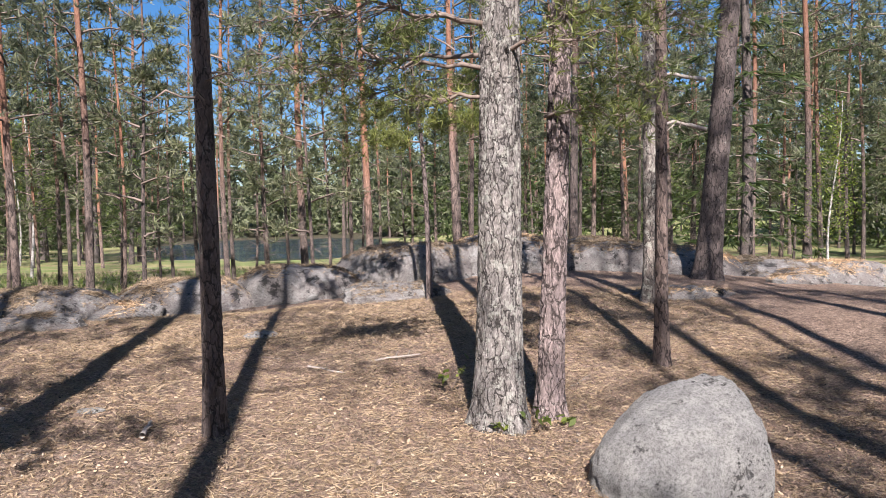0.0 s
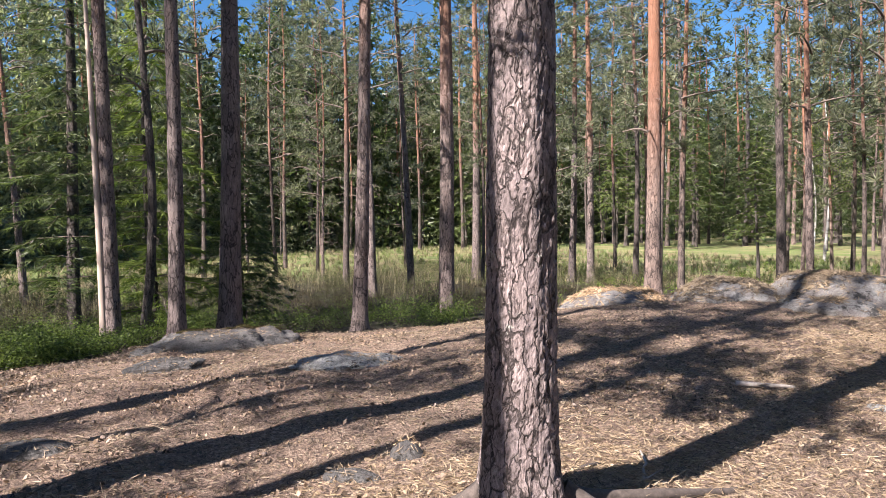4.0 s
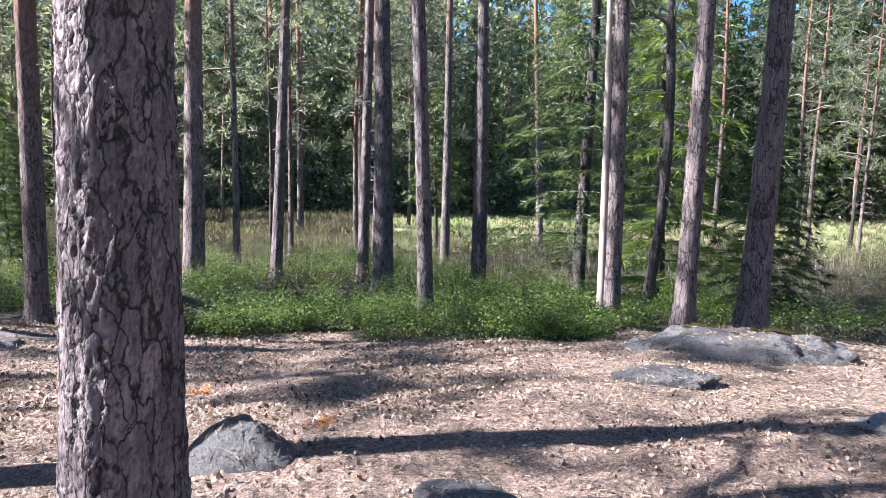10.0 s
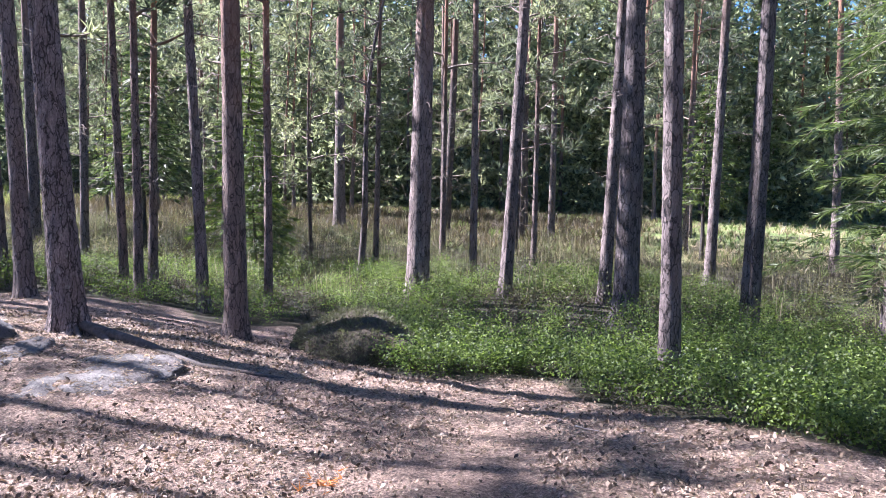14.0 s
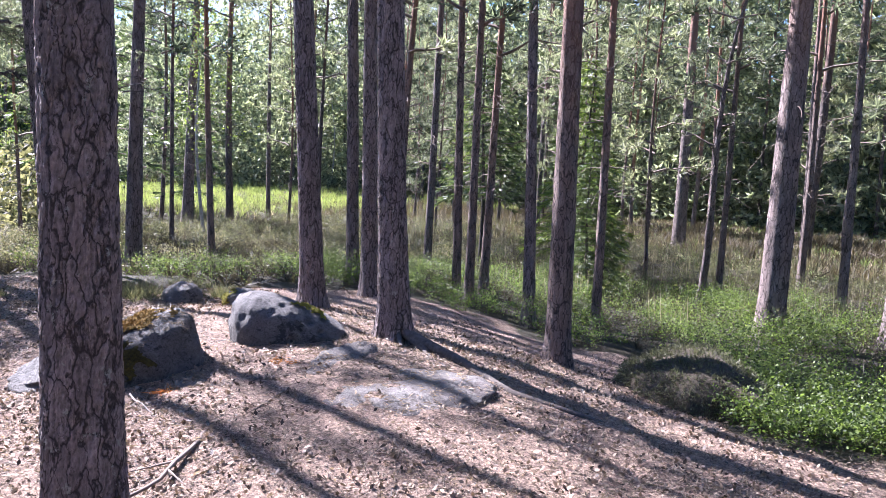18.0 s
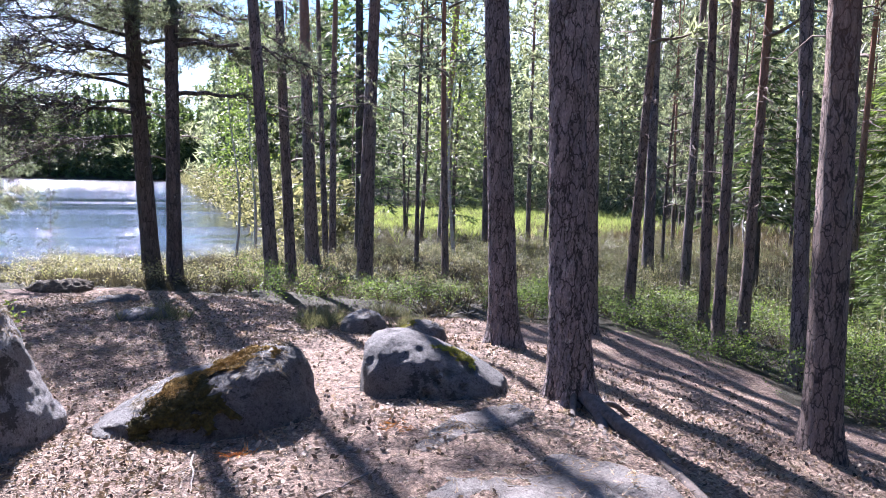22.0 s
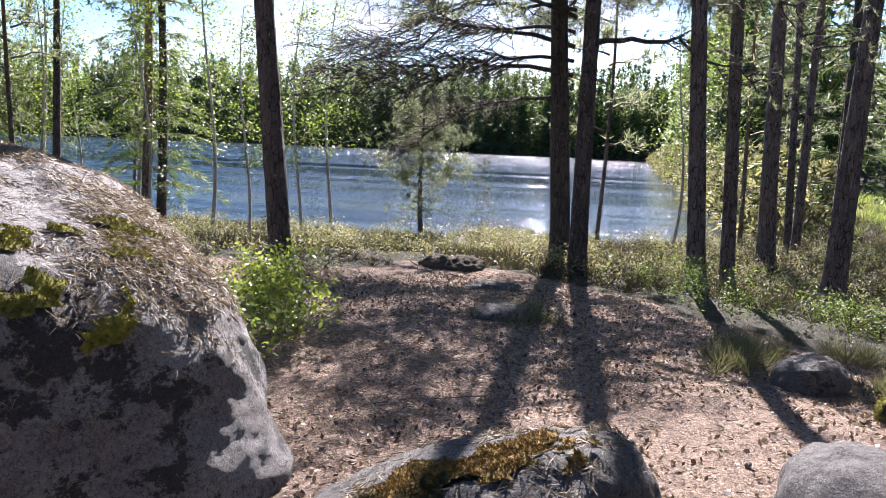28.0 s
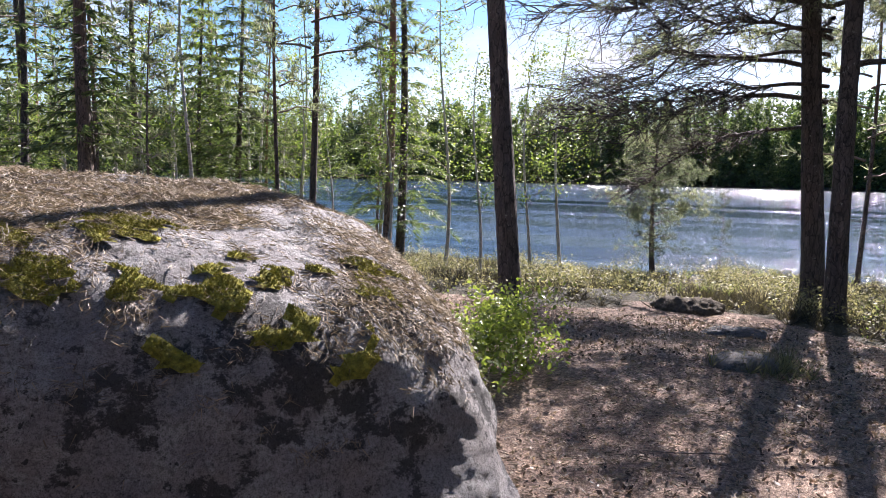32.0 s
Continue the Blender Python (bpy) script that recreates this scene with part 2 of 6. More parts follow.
def rock_mat(name, dark, light, lichen, spots=0.5, pink=0.0):
    m, nt, bs = node_mat(name)
    v = mapped(nt)
    f1, f2, f3 = noise_tex(nt, v, 1.7, 6.0, 0.65), noise_tex(nt, v, 22.0, 9.0, 0.78), noise_tex(nt, v, 170.0, 3.0, 0.65)
    warp = nt.nodes.new("ShaderNodeTexNoise")
    warp.inputs["Scale"].default_value, warp.inputs["Detail"].default_value, warp.inputs["Roughness"].default_value = 16.0, 6.0, 0.7
    nt.links.new(v, warp.inputs["Vector"])
    c = mix_col(nt, ramp(nt, f2, [(0.30, (0, 0, 0)), (0.68, (1, 1, 1))]), dark, light)
    c = mix_col(nt, ramp(nt, f1, [(0.4, (0, 0, 0)), (0.6, (pink, pink, pink))]), c, (0.25, 0.185, 0.165))
    pale = mix_col(nt, f2, tuple(k * 0.6 for k in lichen), tuple(k * 1.3 for k in lichen))
    film = noise_tex(nt, v, 4.2, 12.0, 0.76)
    c = mix_col(nt, ramp(nt, film, [(0.51, (0, 0, 0)), (0.555, (0.65, 0.65, 0.65))]), c, pale)
    disc = nt.nodes.new("ShaderNodeTexVoronoi")
    disc.inputs["Scale"].default_value = 2.4
    nt.links.new(mix_col(nt, 0.22, v, warp.outputs["Color"]), disc.inputs["Vector"])
    sep = nt.nodes.new("ShaderNodeSeparateColor")
    nt.links.new(disc.outputs["Color"], sep.inputs[0])
    inside = ramp(nt, disc.outputs["Distance"], [(0.24, (0.7, 0.7, 0.7)), (0.29, (0, 0, 0))])
    c = mix_col(nt, math_node(nt, "MULTIPLY", inside, math_node(nt, "GREATER_THAN", sep.outputs[0], 1 - 0.4 * spots)), c, pale)
    belt = noise_tex(nt, mapped(nt, (1, 1, 1.3)), 3.0, 13.0, 0.77)
    c = mix_col(nt, ramp(nt, belt, [(0.635 - 0.13 * spots, (0, 0, 0)), (0.665 - 0.13 * spots, (0.9, 0.9, 0.9))]), c, (0.036, 0.036, 0.034))
    dots = noise_tex(nt, v, 24.0, 5.0, 0.6)
    spot = math_node(nt, "MULTIPLY", ramp(nt, dots, [(0.62, (0, 0, 0)), (0.65, (0.9, 0.9, 0.9))]), ramp(nt, f1, [(0.48, (0, 0, 0)), (0.54, (1, 1, 1))]))
    c = mix_col(nt, spot, c, (0.03, 0.03, 0.027))
    c = mix_col(nt, 1.0, c, ramp(nt, f3, [(0.30, (0.3, 0.3, 0.3)), (0.5, (0.95, 0.95, 0.95)), (0.68, (1, 1, 1))]), "MULTIPLY")
    c = mix_col(nt, 1.0, c, ramp(nt, noise_tex(nt, v, 60.0, 4.0, 0.7), [(0.32, (0.4, 0.4, 0.4)), (0.52, (1, 1, 1))]), "MULTIPLY")
    nt.links.new(c, bs.inputs["Base Color"])
    bs.inputs["Roughness"].default_value = 0.8
    add_bump(nt, bs, math_node(nt, "ADD", f2, math_node(nt, "ADD", math_node(nt, "MULTIPLY", belt, 0.8), math_node(nt, "MULTIPLY", f3, 0.5))), 1.0, 0.045)
    return m


ROCK = rock_mat("granite", (0.10, 0.097, 0.093), (0.225, 0.22, 0.212), (0.255, 0.25, 0.235), 0.6, 0.2)
ROCK_PALE = rock_mat("pale_granite", (0.27, 0.27, 0.26), (0.46, 0.46, 0.445), (0.52, 0.52, 0.49), 0.42)
ROCK_RIDGE = rock_mat("weathered_granite", (0.19, 0.183, 0.175), (0.40, 0.385, 0.37), (0.46, 0.46, 0.44), 0.6, 0.3)
ROCK_BIG = rock_mat("lichened_granite", (0.215, 0.207, 0.208), (0.40, 0.383, 0.383), (0.46, 0.46, 0.45), 0.85, 0.3)
ROCK_SLAB = rock_mat("worn_granite", (0.16, 0.14, 0.125), (0.33, 0.295, 0.265), (0.34, 0.32, 0.29), 0.3, 0.3)
MOSS = plain_mat("moss", (0.045, 0.048, 0.01), (0.42, 0.39, 0.06), 38.0, 1.0, 1.0, 0.02)
MOSS_ORANGE = plain_mat("rusty_moss", (0.05, 0.036, 0.012), (0.42, 0.27, 0.065), 45.0, 1.0, 1.0, 0.02)


def leaf_mat(name, lo, hi, trans=0.35, rough=0.6):
    m, nt, bs = node_mat(name)
    geo, info = nt.nodes.new("ShaderNodeNewGeometry"), nt.nodes.new("ShaderNodeObjectInfo")
    c = mix_col(nt, geo.outputs["Random Per Island"], lo, hi)
    c = mix_col(nt, 1.0, c, mix_col(nt, info.outputs["Random"], (0.55, 0.6, 0.58), (1.3, 1.25, 1.05)), "MULTIPLY")
    nt.links.new(c, bs.inputs["Base Color"])
    bs.inputs["Roughness"].default_value = rough
    tr, mx = nt.nodes.new("ShaderNodeBsdfTranslucent"), nt.nodes.new("ShaderNodeMixShader")
    nt.links.new(mix_col(nt, 1.0, c, (1.5, 1.58, 1.25), "MULTIPLY"), tr.inputs["Color"])
    mx.inputs[0].default_value = trans
    nt.links.new(bs.outputs[0], mx.inputs[1])
    nt.links.new(tr.outputs[0], mx.inputs[2])
    nt.links.new(mx.outputs[0], nt.nodes["Material Output"].inputs["Surface"])
    return m


PINE_LEAF = leaf_mat("pine_needles", (0.036, 0.045, 0.032), (0.26, 0.28, 0.20), 0.5, 0.5)
PINE_BRIGHT = leaf_mat("fresh_pine_needles", (0.055, 0.075, 0.024), (0.26, 0.29, 0.10), 0.4, 0.5)
HEATH_GREEN = leaf_mat("heath_greens", (0.045, 0.047, 0.026), (0.25, 0.235, 0.135), 0.4)
BUSH_LEAF = leaf_mat("bright_bush_leaves", (0.15, 0.20, 0.03), (0.36, 0.39, 0.09), 0.55, 0.45)
SPRUCE_LEAF = leaf_mat("spruce_needles", (0.022, 0.04, 0.015), (0.16, 0.21, 0.075), 0.42, 0.45)
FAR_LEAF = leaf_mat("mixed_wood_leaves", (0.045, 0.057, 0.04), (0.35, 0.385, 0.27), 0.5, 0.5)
SPRUCE_LIGHT = leaf_mat("young_spruce_needles", (0.06, 0.10, 0.02), (0.26, 0.33, 0.08), 0.45, 0.55)
BIRCH_LEAF = leaf_mat("birch_leaves", (0.06, 0.10, 0.02), (0.20, 0.25, 0.055), 0.5, 0.45)
BILBERRY = leaf_mat("bilberry_leaves", (0.018, 0.036, 0.008), (0.19, 0.265, 0.06), 0.45, 0.6)
HEATH = leaf_mat("heath_leaves", (0.02, 0.016, 0.011), (0.14, 0.112, 0.07), 0.25)
HEATH_DUSK = leaf_mat("bog_shrub_leaves", (0.024, 0.028, 0.013), (0.20, 0.20, 0.09), 0.4)
REED = leaf_mat("straw_grass", (0.11, 0.09, 0.06), (0.42, 0.37, 0.27), 0.3)
BOG_SEDGE = leaf_mat("bog_sedge_leaves", (0.13, 0.18, 0.05), (0.35, 0.39, 0.14), 0.4)
SEDGE = leaf_mat("green_sedge", (0.09, 0.12, 0.035), (0.27, 0.30, 0.11), 0.4)
LITTER = leaf_mat("dry_needles", (0.05, 0.03, 0.022), (0.64, 0.475, 0.345), 0.1, 0.6)
FLAKE = leaf_mat("dry_leaf_flakes", (0.012, 0.009, 0.008), (0.46, 0.34, 0.26), 0.15, 0.5)
NEEDLE_BED = leaf_mat("tan_needles", (0.24, 0.15, 0.092), (0.70, 0.52, 0.36), 0.1, 0.6)
CHIP = leaf_mat("bark_chips", (0.03, 0.02, 0.016), (0.34, 0.245, 0.195), 0.05, 0.6)
RUSTY = leaf_mat("orange_dead_needles", (0.35, 0.12, 0.03), (0.6, 0.26, 0.08), 0.2, 0.6)
MOSS_DARK = plain_mat("dark_moss", (0.012, 0.012, 0.006), (0.12, 0.10, 0.022), 45.0, 1.0, 1.0, 0.02)
HUMMOCK = plain_mat("peat_and_heather", (0.03, 0.025, 0.018), (0.13, 0.105, 0.07), 40.0, 1.0, 1.0, 0.03)
CONE = plain_mat("cone_scales", (0.11, 0.08, 0.065), (0.33, 0.26, 0.21), 120.0, 0.85, 0.6, 0.004)


def ground_mat():
    m, nt, bs = node_mat("forest_floor")
    v = mapped(nt)
    fine = noise_tex(nt, v, 60.0, 8.0, 0.8)
    streak = noise_tex(nt, mapped(nt, (1, 0.25, 1)), 60.0, 5.0, 0.7, 1.2)
    mid, big = noise_tex(nt, v, 6.0, 5.0, 0.65), noise_tex(nt, v, 0.7, 4.0, 0.6)
    c = ramp(nt, fine, [(0.31, (0.03, 0.021, 0.017)), (0.43, (0.22, 0.152, 0.118)), (0.55, (0.46, 0.345, 0.27)), (0.67, (0.78, 0.65, 0.53))])
    c = mix_col(nt, 0.6, c, ramp(nt, streak, [(0.3, (0.22, 0.21, 0.2)), (0.7, (0.8, 0.78, 0.75))]), "OVERLAY")
    clod = noise_tex(nt, v, 24.0, 6.0, 0.7, 0.6)
    c = mix_col(nt, 0.75, c, ramp(nt, clod, [(0.33, (0.14, 0.13, 0.13)), (0.5, (0.52, 0.51, 0.5)), (0.7, (0.84, 0.82, 0.8))]), "OVERLAY")
    c = mix_col(nt, 0.5, c, ramp(nt, mid, [(0.35, (0.3, 0.29, 0.29)), (0.65, (0.66, 0.64, 0.62))]), "OVERLAY")
    c = mix_col(nt, 0.4, c, ramp(nt, big, [(0.35, (0.35, 0.33, 0.33)), (0.65, (0.62, 0.62, 0.6))]), "OVERLAY")
    moss = ramp(nt, mid, [(0.3, (0.024, 0.026, 0.01)), (0.5, (0.055, 0.05, 0.024)), (0.7, (0.10, 0.075, 0.042))])
    bogb = noise_tex(nt, mapped(nt, (0.05, 0.2, 1)), 1.6, 4.0, 0.6)
    bog = ramp(nt, bogb, [(0.38, (0.38, 0.325, 0.16)), (0.5, (0.20, 0.28, 0.075)), (0.62, (0.42, 0.345, 0.18))])
    bog = mix_col(nt, 0.5, bog, ramp(nt, fine, [(0.3, (0.3, 0.3, 0.3)), (0.7, (0.7, 0.7, 0.7))]), "OVERLAY")
    for nm, other in (("cover", moss), ("bog", bog)):
        at = nt.nodes.new("ShaderNodeAttribute")
        at.attribute_name = nm
        k = math_node(nt, "ADD", at.outputs["Fac"], math_node(nt, "MULTIPLY", math_node(nt, "SUBTRACT", mid, 0.5), 0.8), True)
        k = ramp(nt, k, [(0.35, (0, 0, 0)), (0.65, (1, 1, 1))])
        c = mix_col(nt, k, c, other)
    nt.links.new(c, bs.inputs["Base Color"])
    bs.inputs["Roughness"].default_value = 0.95
    add_bump(nt, bs, math_node(nt, "ADD", math_node(nt, "MULTIPLY", fine, 1.4), math_node(nt, "MULTIPLY", clod, 2.4)), 1.0, 0.06)
    return m


GROUND = ground_mat()


def water_mat():
    m, nt, bs = node_mat("lake_water")
    bs.inputs["Base Color"].default_value = (0.01, 0.026, 0.042, 1)
    bs.inputs["Roughness"].default_value = 0.07
    bs.inputs["IOR"].default_value = 1.33
    w1 = noise_tex(nt, mapped(nt, (1, 2.2, 1)), 3.2, 5.0, 0.7, 0.4)
    w2 = noise_tex(nt, mapped(nt, (0.014, 0.22, 1)), 1.0, 4.0, 0.6)
    tc, sep = nt.nodes.new("ShaderNodeTexCoord"), nt.nodes.new("ShaderNodeSeparateXYZ")
    nt.links.new(tc.outputs["Object"], sep.inputs[0])
    wind = nt.nodes.new("ShaderNodeMapRange")
    wind.inputs["From Min"].default_value, wind.inputs["From Max"].default_value = 60.0, 140.0
    wind.inputs["To Min"].default_value, wind.inputs["To Max"].default_value = 0.0, 0.3
    nt.links.new(math_node(nt, "ABSOLUTE", sep.outputs["Y"]), wind.inputs["Value"])
    gust = ramp(nt, math_node(nt, "ADD", w2, wind.outputs[0]), [(0.47, (0.06, 0.06, 0.06)), (0.60, (0.4, 0.4, 0.4)), (0.82, (1, 1, 1))])
    h = math_node(nt, "MULTIPLY", w1, gust)
    nt.links.new(math_node(nt, "MULTIPLY_ADD", gust, 0.10), bs.inputs["Roughness"])
    bs.inputs["Roughness"].links[0].from_node.inputs[2].default_value = 0.03
    add_bump(nt, bs, h, 1.0, 0.13)
    return m


WATER = water_mat()


# ---- small tools ----
def hash01(*ints):
    n = np.zeros(np.broadcast(*ints).shape, dtype=np.uint64)
    for i, p in zip(ints, (73856093, 19349663, 83492791, 2654435761)):
        n ^= (np.asarray(i).astype(np.int64).astype(np.uint64) * np.uint64(p))
    n = (n ^ (n >> np.uint64(13))) * np.uint64(1274126177)
    n = (n ^ (n >> np.uint64(16))) & np.uint64(0xFFFFFF)
    return n.astype(np.float64) / 0xFFFFFF


def vnoise(p, scale=1.0, seed=0, octaves=3):
    """Smooth value noise of points (n, 3), about -1 to 1."""
    out, amp, q = 0.0, 1.0, np.asarray(p, float) * scale
    for o in range(octaves):
        i = np.floor(q).astype(np.int64)
        f = q - i
        f = f * f * (3 - 2 * f)
        s = 0.0
        for dx in (0, 1):
            for dy in (0, 1):
                for dz in (0, 1):
                    w = (f[:, 0] if dx else 1 - f[:, 0]) * (f[:, 1] if dy else 1 - f[:, 1]) * (f[:, 2] if dz else 1 - f[:, 2])
                    s = s + w * hash01(i[:, 0] + dx, i[:, 1] + dy, i[:, 2] + dz, np.int64(seed + 31 * o))
        out = out + amp * (2 * s - 1)
        amp, q = amp * 0.5, q * 2.03
    return out


def mesh_from(name, verts, faces, material, smooth=True):
    """A mesh from vertices (n, 3) and faces (m, 3) or (m, 4)."""
    verts, faces = np.asarray(verts, np.float32), np.asarray(faces, np.int32)
    me = bpy.data.meshes.new(name)
    k = faces.shape[1]
    me.vertices.add(len(verts))
    me.vertices.foreach_set("co", verts.ravel())
    me.loops.add(faces.size)
    me.loops.foreach_set("vertex_index", faces.ravel())
    me.polygons.add(len(faces))
    me.polygons.foreach_set("loop_start", np.arange(0, faces.size, k, dtype=np.int32))
    me.polygons.foreach_set("use_smooth", np.full(len(faces), smooth))
    me.update(calc_edges=True)
    me.materials.append(material)
    return me


def part(name, me, parent, label=""):
    ob = new(name, me)
    ob.parent = parent
    return tagged(ob, label=label)


def thing(name, x, y, z, label, category, group="", kind=""):
    ob = new(name)
    ob.location = (x, y, z)
    ob.empty_display_size = 0.2
    return tagged(ob, label, category, group, kind)


def grid_faces(nu, nv, wrap):
    """Quads of a grid of nv rows and nu columns; wrap joins the last column to the first."""
    cols = nu if wrap else nu - 1
    a = (np.arange(nv - 1)[:, None] * nu + np.arange(cols)[None, :]).ravel()
    b = (np.arange(nv - 1)[:, None] * nu + (np.arange(cols)[None, :] + 1) % nu).ravel()
    return np.stack([a, b, b + nu, a + nu], 1)


def tubes(lines, sides=5):
    """Tapered tubes along polylines: each line is (points (n, 3), radii (n))."""
    vs, fs, base = [], [], 0
    ang = np.linspace(0, 2 * np.pi, sides, endpoint=False)
    for pts, rad in lines:
        pts, rad = np.asarray(pts, float), np.asarray(rad, float)
        tan = np.gradient(pts, axis=0)
        tan /= np.linalg.norm(tan, axis=1)[:, None] + 1e-9
        ref = np.where(np.abs(tan[:, 2:3]) > 0.9, np.array([[1.0, 0, 0]]), np.array([[0, 0, 1.0]]))
        u = np.cross(tan, ref)
        u /= np.linalg.norm(u, axis=1)[:, None] + 1e-9
        w = np.cross(tan, u)
        ring = pts[:, None] + rad[:, None, None] * (np.cos(ang)[None, :, None] * u[:, None] + np.sin(ang)[None, :, None] * w[:, None])
        vs.append(ring.reshape(-1, 3))
        fs.append(grid_faces(sides, len(pts), True) + base)
        base += len(pts) * sides
    return np.concatenate(vs), np.concatenate(fs)


def blades(rng, centres, dirs, spread, n, length, width):
    """n narrow triangles from each centre, leaning to dirs (m, 3) with a random spread."""
    m = len(centres)
    r = rng.normal(size=(m, n, 3))
    r /= np.linalg.norm(r, axis=2)[:, :, None]
    d = np.asarray(dirs)[:, None, :] + spread * r
    d /= np.linalg.norm(d, axis=2)[:, :, None] + 1e-9
    side = np.cross(d, rng.normal(size=(m, n, 3)))
    side /= np.linalg.norm(side, axis=2)[:, :, None] + 1e-9
    ln = length * rng.uniform(0.7, 1.25, size=(m, n, 1))
    c = np.asarray(centres)[:, None, :]
    a, b, t = c - side * width / 2 + d * ln * 0.1, c + side * width / 2 + d * ln * 0.1, c + d * ln
    v = np.stack([a, b, t], 2).reshape(-1, 3)
    return v, np.arange(len(v)).reshape(-1, 3)


def leaves(rng, centres, size, flat=0.5):
    """One small four-cornered leaf at each centre."""
    m = len(centres)
    nrm = rng.normal(size=(m, 3))
    nrm[:, 2] = np.abs(nrm[:, 2]) + flat
    nrm /= np.linalg.norm(nrm, axis=1)[:, None]
    u = np.cross(nrm, rng.normal(size=(m, 3)))
    u /= np.linalg.norm(u, axis=1)[:, None]
    w = np.cross(nrm, u)
    s = size * rng.uniform(0.6, 1.3, size=(m, 1))
    c = np.asarray(centres)
    v = np.stack([c - u * s, c - w * s * 0.55, c + u * s, c + w * s * 0.55], 1).reshape(-1, 3)
    return v, np.arange(4 * m).reshape(-1, 4)


# ---- ground ----
SPOTS = [(-5.5, 2.0, 0.24), (-1.0, 2.0, 0.09), (3.0, 4.0, -0.08), (-8.0, 3.5, 0.21), (-3.0, 6.0, 0.22), (-7.0, -1.5, -0.11), (-9.0, -4.5, 0.25), (-10.5, -1.0, -0.51), (-11.5, 2.5, -0.35), (-12.5, -4.0, -0.87), (-6.0, -5.0, -0.46), (-7.0, -8.5, -0.1), (-7.0, -12.5, -0.31), (-10.5, -8.0, -0.43), (-3.0, -10.0, -0.31), (-2.0, -3.0, 0.02), (1.0, 9.0, 0.39), (1.6, 11.4, 0.72), (-2.0, 9.6, 0.36), (5.0, 11.0, 0.39), (-5.5, 7.5, 0.52), (-9.0, 7.0, -0.39), (3.0, 14.0, 0.78), (8.0, 6.0, 0.46), (6.0, -3.0, 0.25), (4.0, -9.0, 0.02), (-14.5, 0.0, -0.62), (-6.0, -17.0, -0.74), (-12.0, -14.0, -0.85), (-15.0, 5.0, -1.2), (-1.0, 14.0, -0.58), (10.0, 16.0, -0.42)]
REACH = 2.6
WATER_Z = -1.12


def lake_depth(x, y):
    """Above 0 inside the lake to the south and the pond to the north."""
    x, y = np.asarray(x, float), np.asarray(y, float)
    edge = 1.2 * np.sin(x * 0.35) + 0.7 * np.sin(x * 0.9 + 1)
    near = -(y + 20.6 + edge + np.maximum(0, -(x + 9)) * 0.9)
    right = x + 12.5 + (-(y + 24)) * 0.10 + 0.4 * np.sin(y * 0.1)
    far = y + 190 + 18 * np.sin(x * 0.02) - np.maximum(0, x) * 0.25
    left = 150 - x
    south = np.minimum(np.minimum(near, right), np.minimum(far, left))
    pond = 1 - np.hypot((x + 8.0 + (y - 82) * 0.12) / 14, (y - 82) / 30)
    return np.maximum(south, pond * 16)


def ground_z(x, y):
    x, y = np.asarray(x, float), np.asarray(y, float)
    num, den = -1.0 * 0.02, 0.02
    for a, b, h in SPOTS:
        w = np.exp(-((x - a) ** 2 + (y - b) ** 2) / REACH ** 2)
        num, den = num + w * h, den + w
    z = num / den + 0.10 * np.exp(-((x + 2.27) ** 2 + (y - 2.42) ** 2) / 0.7)
    d = lake_depth(x, y)
    z = z - np.clip(d, 0, 4) * 0.6 - 0.12 * np.clip((d + 1.5) / 1.5, 0, 1) * (z > -1.0)
    far = np.hypot(x + 5, y)
    hill = np.clip((far - 75) / 120, 0, 1) * np.clip((-d - 6) / 60, 0, 1)
    return z + hill * 14.0


def gz(x, y):
    return float(ground_z(np.array([x]), np.array([y]))[0])


def stretch_axis(lo, hi, step, far_end):
    core = np.arange(lo, hi + step / 2, step)
    out, s, p = [], step, hi
    while p < far_end:
        s *= 1.11
        p += s
        out.append(p)
    back, s, p = [], step, lo
    while p > -far_end:
        s *= 1.11
        p -= s
        back.append(p)
    return np.concatenate([back[::-1], core, out])


def build_ground():
    xs, ys = stretch_axis(-13.5, 5, 0.085, 1500), stretch_axis(-12.5, 9, 0.085, 1500)
    X, Y = np.meshgrid(xs, ys)
    Z = ground_z(X, Y)
    p = np.stack([X.ravel(), Y.ravel(), 0 * X.ravel()], 1)
    near = np.exp(-(np.hypot(p[:, 0] + 5, p[:, 1] + 1) / 22) ** 2)
    Z = Z.ravel() + near * (0.035 * vnoise(p, 1.1, 3, 3) + 0.014 * vnoise(p, 6.0, 5, 2))
    me = mesh_from("ground", np.stack([p[:, 0], p[:, 1], Z], 1), grid_faces(len(xs), len(ys), False), GROUND)
    x, y = p[:, 0], p[:, 1]
    for nm, val in (("cover", cover(x, y)), ("bog", bogginess(x, y))):
        me.attributes.new(nm, "FLOAT", "POINT").data.foreach_set("value", val.astype(np.float32))
    return tagged(new("ground", me), "brown forest floor of pine needles, moss and bog grass", "ground", kind="structure")


def soft(v, a, b):
    t = np.clip((v - a) / (b - a), 0, 1)
    return t * t * (3 - 2 * t)


